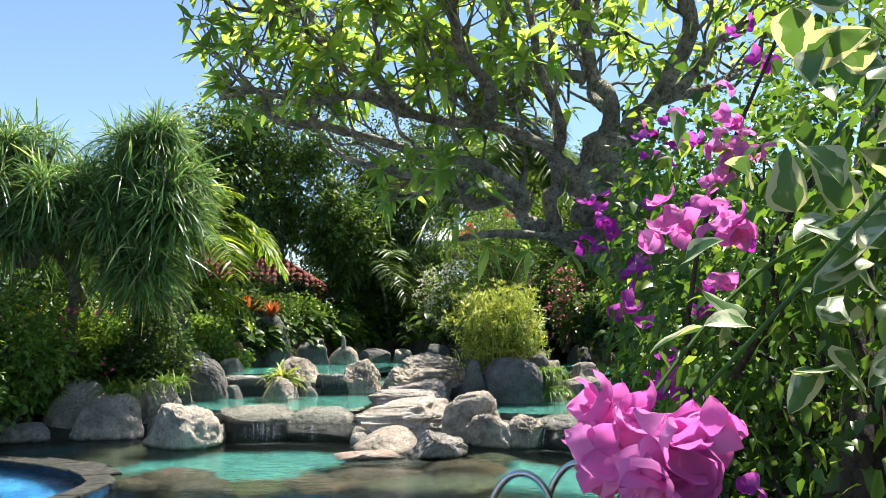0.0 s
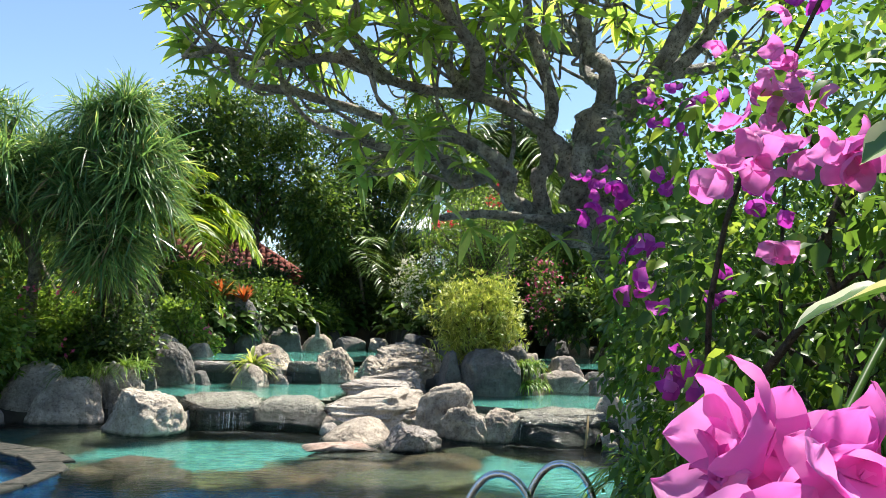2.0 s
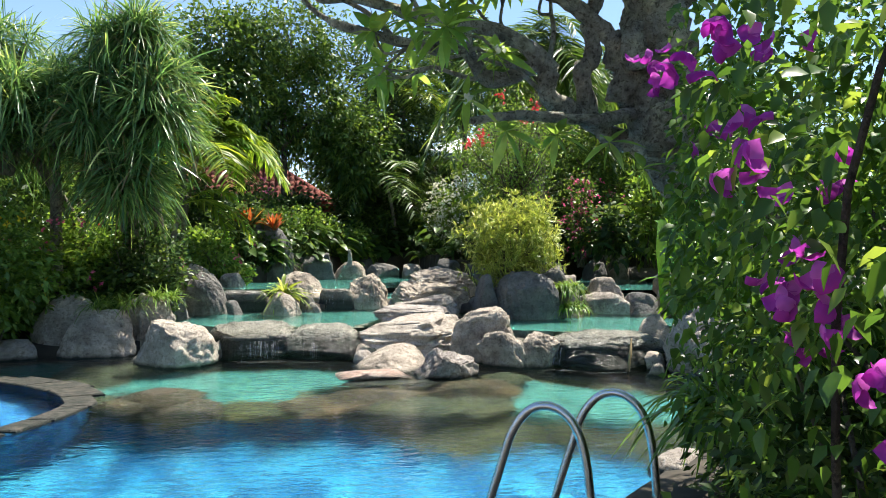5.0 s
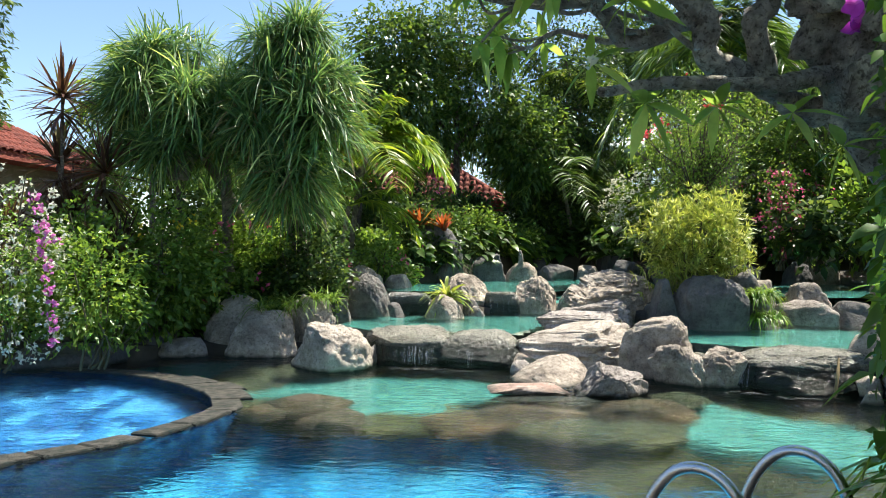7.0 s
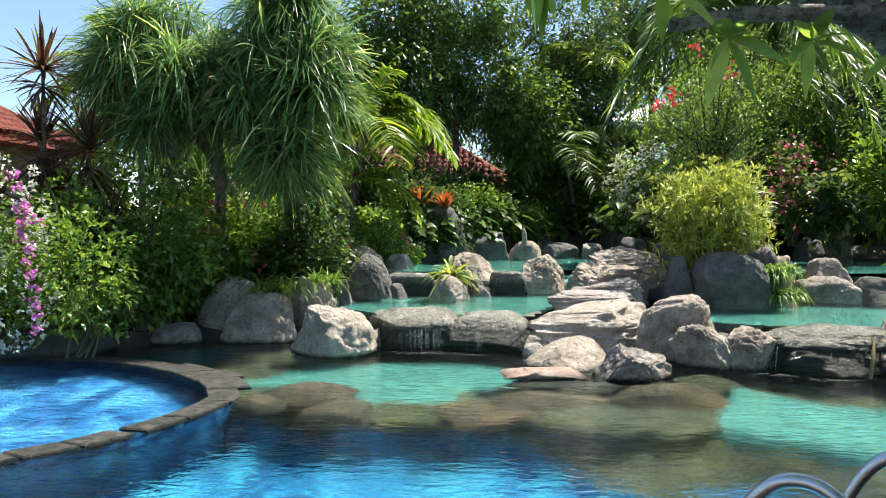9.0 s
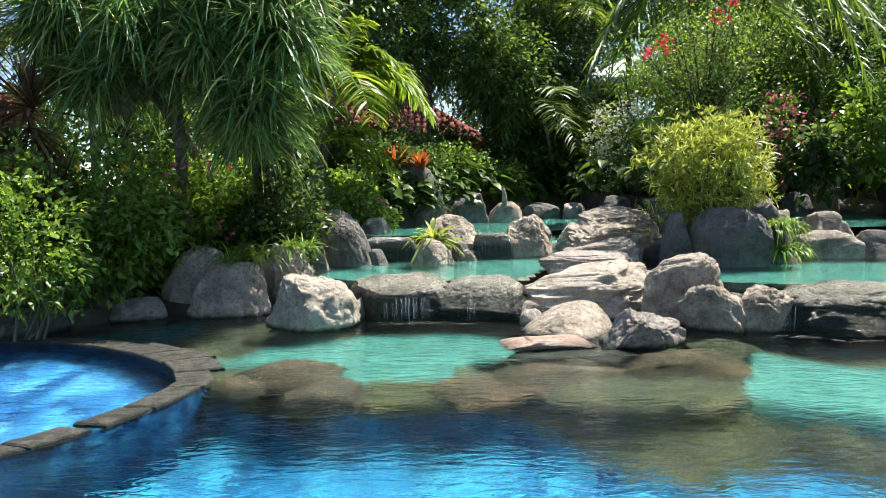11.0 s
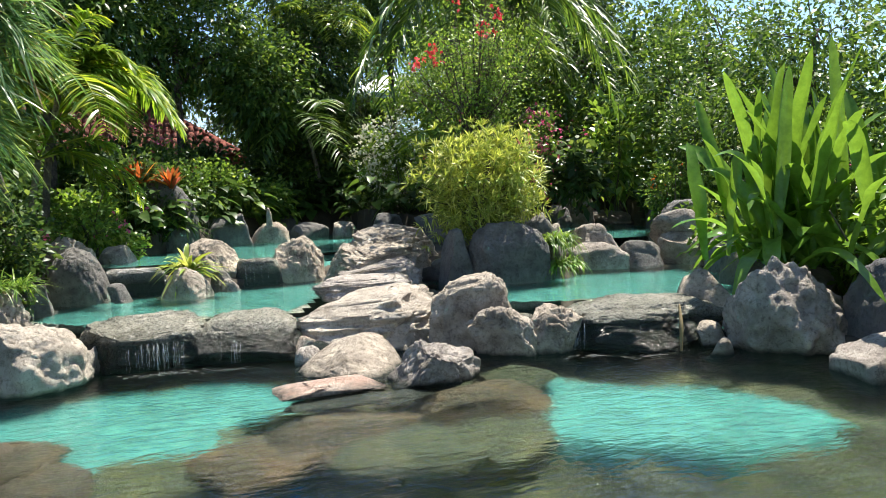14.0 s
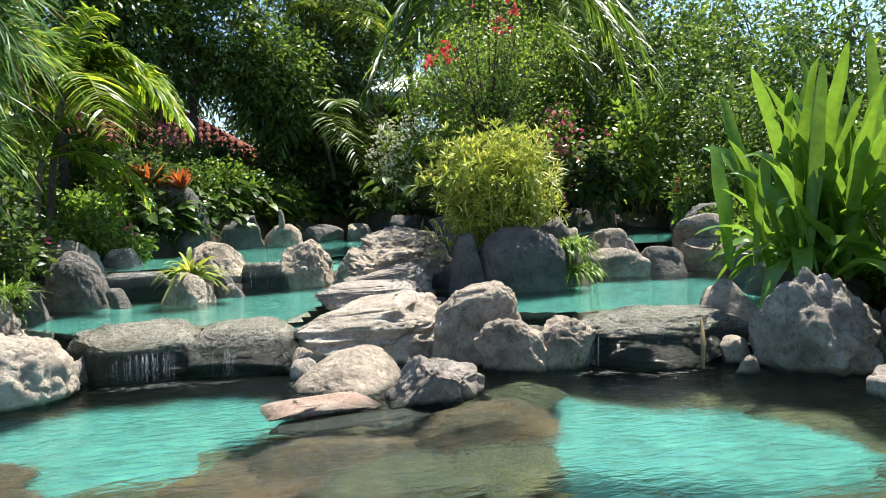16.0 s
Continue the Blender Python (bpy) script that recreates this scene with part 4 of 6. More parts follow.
def palm(x, y, z, height, n, length, seed, label, material=None, lean=(0, 0), stems=1, leaf_len=0.5, sag=0.75, leaflets=34, width=0.035, rise=(0.3, 1.35), trunk=0.06):
    ob = thing("palm_tree", label, "palm", "palms in the garden")
    rs = np.random.RandomState(seed)
    tr, lf, st = Shape(), Shape(), Shape()
    for k in range(stems):
        off = rs.normal(0, 0.22 if stems > 1 else 0, 2)
        hh = height * rs.uniform(0.7, 1.05) if stems > 1 else height
        top = np.array((x + off[0] * 2.4 + lean[0], y + off[1] * 2.4 + lean[1], z + hh))
        tube(tr, [(x + off[0] * 0.5, y + off[1] * 0.5, z - 0.15), (x + off[0] * 1.4 + lean[0] * 0.4, y + off[1] * 1.4 + lean[1] * 0.4, z + hh * 0.55), top], [trunk, trunk * 0.85, trunk * 0.7], 9, 0.04)
        m = n // stems
        for j in range(m):
            frond(lf, st, top, rs.uniform(0, 6.28), rs.uniform(*rise), length * rs.uniform(0.75, 1.1), sag * rs.uniform(0.6, 1.2), leaflets, leaf_len, width, seed * 50 + k * 20 + j)
    part("trunk", tr, BARK_PALM, ob)
    part("rib", st, L_PALM, ob)
    part("fronds", lf, material or L_PALM, ob)
    return ob


def rosette(shape, base, n, length, width, seed, up=(0.3, 1.2), droop=0.5, seg=5, profile="blade", fold=0.2, slot=0):
    rs = np.random.RandomState(seed)
    a, e = rs.uniform(0, 6.28, n), rs.uniform(*up, n)
    way = np.stack([np.cos(a) * np.cos(e), np.sin(a) * np.cos(e), np.sin(e)], 1)
    b = np.asarray(base) + rs.normal(0, 0.02, (n, 3))
    return blades(shape, b, way, length * rs.uniform(0.7, 1.15, n), width * rs.uniform(0.8, 1.15, n), droop * rs.uniform(0.5, 1.4, n), seg, profile, fold, 0.25, slot)


def clump(name, x, y, z, n, length, width, material, seed, label, category="plant", heads=1, spread=0.0, **kw):
    rs = np.random.RandomState(seed)
    s = Shape()
    for k in range(heads):
        rosette(s, (x + rs.normal(0, 1) * spread, y + rs.normal(0, 1) * spread, z), n, length, width, seed + k, **kw)
    return tagged(part(name, s, material), label, category)


def strap_head(shape, c, n, length, width, seed):
    """A mop head of long hanging leaves."""
    rs = np.random.RandomState(seed)
    a, e = rs.uniform(0, 6.28, n), np.arcsin(rs.uniform(-0.45, 1, n))
    way = np.stack([np.cos(a) * np.cos(e), np.sin(a) * np.cos(e), np.sin(e)], 1)
    blades(shape, np.asarray(c) + way * 0.12 + rs.normal(0, 0.07, (n, 3)), way, length * rs.uniform(0.5, 1.25, n), width * rs.uniform(0.6, 1.2, n), 0.1 + 0.95 * rs.rand(n) ** 1.3, 6, "blade", 0.0, 0.5)


# strap-leaved tree clump on the left bank
mop = thing("ponytail_palm", "large many-headed tree with long drooping strap leaves", "tree")
rs = np.random.RandomState(8)
MH = []
while len(MH) < 84:
    left_mass = len(MH) % 2
    q = unit(rs.normal(0, 1, 3)) * rs.uniform(0.72, 1.0)
    if q[1] > 0.5 or (left_mass and q[2] < -0.75):
        continue
    MH.append((-6.18 + q[0] * 0.88, 2.95 + q[1] * 0.6, 3.60 + q[2] * 1.05) if left_mass else (-4.5 + q[0] * 0.68, 2.75 + q[1] * 0.6, 3.45 + q[2] * 1.35))
s = Shape()
for k, (bx, by, tx, tz) in enumerate(((-5.55, 3.3, -5.5, 3.3), (-5.25, 4.1, -5.9, 3.0), (-4.65, 4.0, -4.6, 2.9), (-4.35, 4.2, -4.3, 2.8), (-4.9, 4.0, -4.7, 3.4))):
    tube(s, [(bx, by, 0.1), (bx - 0.06 + 0.05 * k, by, 1.2), (tx, 2.8, tz)], [0.12, 0.085, 0.07], 12, 0.08)
for k, c in enumerate(MH):
    mx = -6.18 if k % 2 else -4.5
    tube(s, [(mx + 0.1 * (c[0] - mx), 2.85, 2.5), ((c[0] + mx) / 2, 2.85, (c[2] + 2.9) / 2), c], [0.07, 0.055, 0.045], 7, 0.05)
part("trunk", s, BARK_PALM, mop)
s, dead = Shape(), Shape()
for k, c in enumerate(MH):
    strap_head(s, c, 190, 0.58, 0.021, 400 + k)
    if k % 4 == 0:
        strap_head(dead, np.asarray(c) - (0, 0, 0.12), 26, 0.55, 0.02, 1400 + k)
part("foliage", s, L_PONY, mop)
part("dead_leaves", dead, L_DRY, mop, "dry brown hanging leaves")

# frangipani over the path
fr = thing("frangipani_tree", "old leaning frangipani with knotty grey branches over the path", "tree")
s, lf = Shape(), Shape()
rs = np.random.RandomState(21)
tube(s, [(1.75, -4.85, 0.0), (1.15, -4.72, 1.1), (0.58, -4.65, 1.66), (0.10, -4.6, 1.96), (-0.10, -4.6, 2.35), (-0.10, -4.6, 2.75), (-0.12, -4.58, 3.0)], [0.22, 0.17, 0.15, 0.15, 0.17, 0.19, 0.14], 22, 0.12)
for k in range(16):
    kn = np.array((-0.10, -4.70, 2.62)) + rs.normal(0, 1, 3) * (0.13, 0.06, 0.26)
    kw = rs.uniform(0.14, 0.28)
    kp, kf = boulder_shape(kw, kw * 0.8, kw * 0.9, 300 + k, rugged=0.25, level=3)
    s.add(kp + kn - (0, 0, 0.1), kf)
LIMB = [
    ([(-0.10, -4.6, 2.55), (-0.52, -4.7, 2.80), (-1.0, -4.72, 2.99), (-1.55, -4.75, 3.02), (-2.05, -4.8, 3.35)], 0.06),
    ([(-0.05, -4.6, 2.2), (-0.46, -4.55, 2.28), (-0.75, -4.66, 2.55), (-1.2, -4.6, 2.62), (-1.9, -4.5, 2.75)], 0.075),
    ([(-0.46, -4.55, 2.28), (-0.49, -4.65, 2.6), (-0.50, -4.75, 3.0), (-0.7, -4.8, 3.6), (-0.9, -4.9, 4.2)], 0.06),
    ([(-0.08, -4.6, 2.9), (-0.20, -4.6, 3.4), (-0.26, -4.6, 3.78), (-0.6, -4.55, 4.3), (-0.7, -4.4, 4.9)], 0.065),
    ([(-0.05, -4.6, 2.85), (0.40, -4.5, 3.33), (0.86, -4.4, 3.47), (1.4, -3.9, 3.8), (1.8, -3.2, 4.1)], 0.065),
    ([(-0.1, -4.6, 2.8), (0.1, -4.2, 3.3), (0.2, -3.6, 3.8), (0.1, -3.1, 4.4)], 0.075),
    ([(-0.05, -4.55, 2.3), (-0.45, -4.75, 2.25), (-0.92, -4.7, 2.26), (-1.2, -4.85, 2.2)], 0.05),
    ([(0.0, -4.6, 2.9), (0.2, -5.2, 3.5), (0.0, -5.9, 4.0), (-0.3, -6.5, 4.2)], 0.07),
    ([(-1.0, -4.72, 2.99), (-1.3, -5.2, 3.3), (-1.6, -5.6, 3.6)], 0.05),
    ([(-1.55, -4.75, 3.02), (-2.1, -4.6, 3.1), (-2.6, -4.5, 3.2)], 0.04),
    ([(-1.0, -4.72, 2.99), (-1.15, -4.3, 3.4), (-1.5, -3.9, 3.7)], 0.05),
    ([(-1.55, -4.75, 3.02), (-1.9, -4.6, 3.5), (-2.2, -4.5, 3.75), (-2.65, -4.5, 3.72)], 0.045),
    ([(-0.75, -4.66, 2.55), (-1.2, -4.5, 2.8), (-1.8, -4.35, 2.95), (-2.4, -4.3, 3.05), (-2.75, -4.35, 3.15)], 0.05),
    ([(-0.26, -4.6, 3.78), (0.05, -4.7, 4.1), (0.35, -4.8, 4.3)], 0.05),
    ([(0.40, -4.5, 3.33), (0.7, -4.7, 3.7), (1.1, -4.9, 3.9)], 0.05),
    ([(-0.26, -4.6, 3.4), (-0.55, -4.3, 3.6), (-1.0, -4.1, 3.75), (-1.4, -3.9, 3.6)], 0.05),
]
tips = []


def branch(p, way, length, rad, depth):
    p = np.asarray(p, float)
    q = p + way * length * 0.5 + rs.normal(0, 0.03, 3)
    e = p + unit(way + (0, 0, 0.18)) * length
    if e[2] < 2.42 or e[0] < -2.95:
        return
    tube(s, [p, q, e], [rad, rad * 0.85, rad * 0.75], 7, 0.06)
    if depth == 0:
        tips.append((e, unit(e - q)))
        return
    for _ in range(2 + (rs.rand() < 0.35)):
        w = unit(unit(way) + rs.normal(0, 0.55, 3) * (1, 1, 0.6) + (0, 0, 0.12))
        branch(e, w, length * rs.uniform(0.65, 0.95), rad * 0.68, depth - 1)


for pts, r0 in LIMB:
    bent = [np.array(pts[0])]
    for p0, p1 in zip(pts[:-1], pts[1:]):
        bent += [(np.array(p0) + p1) / 2 + rs.normal(0, 0.06, 3), np.array(p1)]
    path_pts = tube(s, bent, np.linspace(r0 * 0.92, r0 * 0.30, len(bent)), 12, 0.12)
    for f_ in (0.34, 0.42, 0.5, 0.58, 0.66, 0.74, 0.82, 0.9, 1.0):
        i = min(int(f_ * (len(path_pts) - 1)), len(path_pts) - 1)
        d = unit(path_pts[i] - path_pts[max(i - 3, 0)])
        branch(path_pts[i], unit(d * 0.8 + rs.normal(0, 0.5, 3) * (1, 1, 0.4) + (0, 0, 0.22)), 0.34, r0 * 0.22, 2)
part("trunk", s, BARK, fr)
tips += [(np.array(p_), unit(np.array((0.1, -0.5, -0.35)))) for p_ in ((-1.02, -4.8, 2.16), (-0.74, -4.78, 2.15), (-0.45, -4.8, 2.12), (-0.28, -4.85, 1.98), (-1.25, -4.9, 2.3))]
bs, ws, ls = [], [], []
for e, d in tips:
    n = rs.randint(6, 10)
    a = np.linspace(0, 6.28, n, endpoint=False) + rs.uniform(0, 6)
    u_ = unit(np.cross(d, (0.3, 0.2, 0.9)))
    v_ = np.cross(d, u_)
    for t_ in a:
        bs.append(e)
        ws.append(u_ * math.cos(t_) + v_ * math.sin(t_) + d * rs.uniform(0.0, 0.8))
        ls.append(rs.uniform(0.11, 0.22))
ls = np.array(ls)
blades(lf, np.array(bs), np.array(ws), ls, ls * 0.30, 0.25, 5, "lance", 0.22, 0.3)
part("crown", lf, L_FRANGI, fr)
blm = Shape()
for e, d in tips[::9]:
    rosette(blm, e + d * 0.05, 9, 0.05, 0.03, int(e[0] * 100) % 97 + 5, up=(0.2, 1.2), droop=0.1, seg=2, profile="oval")
part("blossom", blm, F_WHITE, fr)

# bougainvillea beside the path
CAMLINE = np.array([(-2.24, -9.6), (-2.16, -9.1), (-2.14, -8.8), (-1.66, -7.85), (-1.75, -7.45), (-2.15, -6.4), (-1.75, -5.2)])


def clear_of_path(p, gap):
    d = np.full(len(p), 9.0)
    for a_, b_ in zip(CAMLINE[:-1], CAMLINE[1:]):
        ab = b_ - a_
        t_ = np.clip(((p[:, :2] - a_) @ ab) / (ab @ ab), 0, 1)
        d = np.minimum(d, np.linalg.norm(p[:, :2] - a_ - t_[:, None] * ab, axis=1))
    side = p[:, 0] > -1.22 + 0.5 * (p[:, 1] + 7.0) - 0.9 * np.clip(-7.75 - p[:, 1], 0, 0.3)
    return (d > gap) & side


bg = thing("bougainvillea", "tall bougainvillea with magenta flowers beside the path", "shrub")
rs = np.random.RandomState(5)
s = Shape()
tube(s, [(-0.72, -7.85, 0.05), (-0.80, -7.75, 0.7), (-0.72, -7.65, 1.3), (-0.5, -7.4, 1.9), (-0.2, -7.2, 2.6)], [0.085, 0.07, 0.065, 0.05, 0.03], 12, 0.08)
twp = []
for k in range(34):
    b0 = np.array((-0.55, -7.3, 1.0)) + rs.normal(0, 0.3, 3) * (1, 1.2, 1.4)
    ey = rs.uniform(-8.6, -5.1)
    e = np.array((max(-1.2, -1.05 + 0.5 * (ey + 7)) + rs.uniform(0.15, 1.3), ey, rs.uniform(0.9, 3.0)))
    b0[0] = max(b0[0], -0.75 + 0.5 * (b0[1] + 7))
    pts = tube(s, [b0, (b0 + e) / 2 + rs.normal(0, 0.15, 3) + (0, 0, 0.1), e], [0.012, 0.008, 0.004], 5)
    twp.append(pts)
part("stem", s, BARK_DARK, bg)
n = 2300
C = np.array([(-0.35, -6.1, 1.9), (-0.45, -7.0, 1.75), (-0.55, -7.9, 1.9), (0.2, -5.6, 1.5), (0.3, -6.7, 2.4), (-0.9, -8.5, 2.3), (-0.2, -6.6, 1.1), (0.3, -5.4, 2.3), (-0.7, -8.9, 1.6)])
c = C[rs.randint(0, len(C), n)]
d = unit(rs.normal(0, 1, c.shape))
c = c + d * rs.uniform(0.3, 1.05, (len(c), 1)) * (0.8, 0.85, 0.8)
d = unit(d + rs.normal(0, 0.5, d.shape) + (0, 0, -0.25))
m = 13
tt = np.tile(np.linspace(0, 1, m), n)
c, d = np.repeat(c, m, 0), np.repeat(d, m, 0)
c = c + d * (tt * 0.28)[:, None] - np.array((0, 0, 0.09)) * (tt ** 2)[:, None] + rs.normal(0, 0.02, c.shape)
keep = clear_of_path(c, 0.42)
c, d, tt = c[keep], d[keep], tt[keep]
ln = rs.uniform(0.032, 0.066, len(c)) * (1.1 - 0.45 * tt)
s = Shape()
blades(s, c, unit(d * 0.6 + rs.normal(0, 0.7, c.shape) + (0, 0, -0.25)), ln, ln * 0.62, 0.35, 3, "heart", 0.25, 0.6)
part("foliage", s, L_BOUG, bg)


def bract_flowers(shape, centres, size, seed, bunch=4, spread=1.0, seg=5):
    """Papery flowers: three broad, cupped, pointed and crinkled bracts each."""
    r_ = np.random.RandomState(seed)
    c_ = np.repeat(np.asarray(centres, float), bunch, 0)
    c_ = c_ + r_.normal(0, size * spread, c_.shape)
    ax = unit(r_.normal(0, 1, c_.shape) + (-0.35, -0.35, 0.1))
    u1 = unit(np.cross(ax, (0.2, 0.3, 0.9)))
    u2 = np.cross(ax, u1)
    wide = 5 if seg < 7 else 9
    uu = np.linspace(0, 1, seg + 1)[:, None]
    vv = np.linspace(-1, 1, wide)[None]
    k5 = np.arange((seg + 1) * wide).reshape(seg + 1, wide)
    q = np.stack([k5[:-1, :-1], k5[:-1, 1:], k5[1:, 1:], k5[1:, :-1]], -1).reshape(-1, 4)
    prof = np.clip(np.sin(np.pi * uu ** 0.62), 0, 1) ** 0.62 * (1 - 0.35 * uu ** 4) + 0.02
    for i_ in range(len(c_)):
        for k in range(3):
            t_ = 2.094 * k + r_.uniform(-0.25, 0.25)
            out_ = u1[i_] * math.cos(t_) + u2[i_] * math.sin(t_)
            way_ = unit(out_ + ax[i_] * r_.uniform(0.35, 0.9))
            side_ = unit(np.cross(way_, ax[i_]))
            nr_ = np.cross(side_, way_)
            sz = size * r_.uniform(0.8, 1.15)
            ph, p2 = r_.uniform(0, 6.28, 2)
            across_ = side_[None, None] * (prof * vv * sz * 0.52 * (1 + 0.05 * np.sin(11 * uu + ph)))[..., None]
            crinkle = 0.035 * np.sin(7 * uu + 4.5 * vv + ph) + 0.02 * np.sin(15 * uu - 6 * vv + p2) * np.abs(vv)
            lift = (-0.20 * vv ** 2 * prof + 0.24 * np.sin(2.6 * uu) - 0.20 * uu ** 3 + crinkle + 0.03 * np.abs(vv) ** 0.5) * sz
            v_ = c_[i_] + way_[None, None] * (uu * sz * np.ones_like(vv))[..., None] + across_ - nr_[None, None] * lift[..., None]
            shape.add(v_.reshape(-1, 3), q)
    return shape


def edged_leaf(base, way, length, seed):
    """A heart-shaped leaf: green heart in slot 0, uneven cream margin in slot 1."""
    r_ = np.random.RandomState(seed)
    shape, seg = Shape(), 9
    way = unit(np.asarray(way, float))
    side = unit(np.cross(way, r_.normal(0, 1, 3)))
    nr = np.cross(side, way)
    u = np.linspace(0, 1, seg + 1)
    half = length * 0.34 * PROFILE["heart"](u)
    inner = np.clip(0.62 + 0.10 * np.sin(u * 9 + r_.uniform(0, 6)) + r_.normal(0, 0.09, seg + 1), 0.3, 0.85)
    cols = []
    for f_ in (-1, -2, 0, 2, 1):
        w_ = np.sign(f_) * half * (inner if abs(f_) == 2 else 1.0 if f_ else 0.0)
        up_ = 0.30 * np.abs(w_) - 0.28 * length * u ** 2 + 0.10 * half * np.sin(u * 8 + f_) * (abs(f_) == 1)
        cols.append(base + way * (u * length)[:, None] + side * w_[:, None] + nr * up_[:, None])
    v_ = np.stack(cols, 1).reshape(-1, 3)
    strip = [np.array([[i * 5 + j, i * 5 + j + 1, (i + 1) * 5 + j + 1, (i + 1) * 5 + j] for i in range(seg)]) for j in range(4)]
    shape.add(v_, np.concatenate(strip[1:3]), 0)
    shape.f.append((np.concatenate([strip[0], strip[3]]), 1))
    return shape


FL = [(-0.72, -5.85, 2.3), (-0.70, -5.8, 2.22), (-0.66, -6.25, 1.95), (-1.10, -7.03, 1.83), (-1.18, -7.25, 1.68), (-1.12, -7.33, 1.5), (-1.05, -7.2, 1.45), (-0.95, -7.0, 1.5), (-1.0, -7.3, 1.35), (-0.85, -6.8, 2.1), (-0.8, -6.6, 2.35), (-0.9, -7.1, 2.3), (-0.75, -6.9, 1.75), (-0.9, -7.4, 1.95), (-0.55, -6.2, 2.6), (-0.9, -7.5, 2.5), (-0.6, -6.6, 1.3), (-0.95, -7.5, 1.2), (-0.6, -7.9, 2.0), (-0.7, -8.1, 1.6)]
for k, p_ in enumerate(FL):
    for j in range(4):
        s = Shape()
        bract_flowers(s, [np.array(p_) + rs.normal(0, 0.035, 3)], 0.042, 3100 + 7 * k + j, 1, 0.0)
        part("flower", s, F_MAG, bg, "magenta papery bracts")
PK = [((-1.158, -7.772, 2.10), (0.07, 0.06, 0.11), 22), ((-1.615, -8.274, 1.81), (0.05, 0.04, 0.022), 7), ((-1.478, -8.149, 1.87), (0.025, 0.03, 0.04), 6), ((-1.573, -8.396, 1.795), (0.04, 0.03, 0.022), 6), ((-1.30, -7.95, 1.74), (0.03, 0.03, 0.03), 4)]
for k, (p_, r_, m_) in enumerate(PK):
    for j in range(m_):
        s = Shape()
        bract_flowers(s, [np.array(p_) + rs.normal(0, 0.6, 3) * r_], 0.031, 3600 + 17 * k + j, 1, 0.0, 7)
        part("flower", s, F_PINK, bg, "pale pink papery bracts")
for j in range(7):
    s = Shape()
    bract_flowers(s, [np.array((-1.30, -7.30, 1.94)) + rs.normal(0, 0.6, 3) * (0.05, 0.05, 0.06)], 0.036, 3900 + j, 1, 0.0, 7)
    part("flower", s, F_MAG, bg, "magenta papery bracts")

# near sprays of a variegated bougainvillea
sp = thing("flower_spray", "overhanging bougainvillea spray with pink bracts and variegated leaves", "flowering branch")
NEAR = [(-1.945, -8.785, 1.535), (-1.985, -8.96, 1.555)]
s = Shape()
tube(s, [(-0.75, -8.2, 1.6), (-1.0, -8.38, 1.80), (-1.2, -8.6, 1.85), (-1.38, -8.60, 1.90), (-1.55, -8.72, 1.80), (-1.74, -8.70, 1.70), (-1.93, -8.78, 1.55)], [0.005, 0.0045, 0.004, 0.0033, 0.003, 0.0024, 0.0018], 8)
tube(s, [(-1.2, -8.6, 1.85), (-1.6, -8.95, 1.9), (-1.97, -8.95, 1.58)], [0.004, 0.003, 0.0015], 6)
tube(s, [(-0.75, -8.2, 1.6), (-1.3, -9.0, 2.1), (-1.62, -9.1, 2.0)], [0.006, 0.004, 0.002], 6)
part("stem", s, L_BOUG, sp)
rs = np.random.RandomState(77)
for k in range(44):
    s = Shape()
    bract_flowers(s, [np.array(NEAR[k % 2]) + unit(rs.normal(0, 1, 3)) * (0.042, 0.038, 0.040) * rs.uniform(0.35, 1.0)], 0.031, 4100 + k, 1, 0.0, 10)
    part("flower", s, F_PINK, sp)
c = np.concatenate([np.array((-1.70, -8.86, 1.80)) + rs.normal(0, 1, (80, 3)) * (0.06, 0.07, 0.17), np.array((-1.60, -8.98, 1.85)) + rs.normal(0, 1, (60, 3)) * (0.10, 0.10, 0.14), np.array((-1.48, -9.0, 2.08)) + rs.normal(0, 1, (70, 3)) * (0.12, 0.12, 0.16), np.array((-1.80, -8.72, 1.63)) + rs.normal(0, 1, (3, 3)) * 0.03])
for k, p_ in enumerate(c):
    if np.hypot(p_[0] + 2.17, p_[1] + 9.0) < 0.43:
        continue
    s = edged_leaf(p_, rs.normal(0, 1, 3) + (-0.2, -0.2, -0.3), rs.uniform(0.045, 0.07), 4300 + k)
    part("leaf", s, [L_VARI, L_CREAM], sp, "cream-edged green leaf")

# hedge by the ladder
shrub(0.55, -5.2, 0.08, 0.75, 0.7, 0.62, 4200, 0.07, L_DARK, 210, "dense dark green hedge beside the pool ladder", name="hedge")
shrub(0.25, -5.9, 0.08, 0.65, 0.7, 0.65, 4200, 0.07, L_DARK, 211, "dense dark green hedge beside the pool ladder", name="hedge")
shrub(-0.1, -6.7, 0.08, 0.75, 0.8, 0.6, 4200, 0.07, L_DARK, 212, "dense dark green hedge beside the pool ladder", name="hedge")
shrub(1.3, -4.5, 0.05, 0.8, 0.7, 0.75, 3600, 0.08, L_MID, 213, "green leafy shrub at the water's edge")
clump("strap_plant", 0.15, -4.95, 0.7, 60, 0.55, 0.035, L_BIG, 214, "clump of light green strap leaves by the hedge", heads=3, spread=0.18, droop=0.9)
clump("strap_plant", 1.35, -3.75, 0.55, 50, 0.8, 0.045, L_BIG, 215, "clump of light green strap leaves by the water", heads=3, spread=0.25, droop=0.8)
for k, (x_, y_) in enumerate(((0.05, -7.9), (0.6, -7.2), (0.3, -8.8), (-0.2, -9.6), (0.9, -6.2))):
    shrub(x_, y_, 0.08, 0.8, 0.8, 1.2, 3000, 0.085, L_MID, 220 + k, "green leafy shrub beside the path")

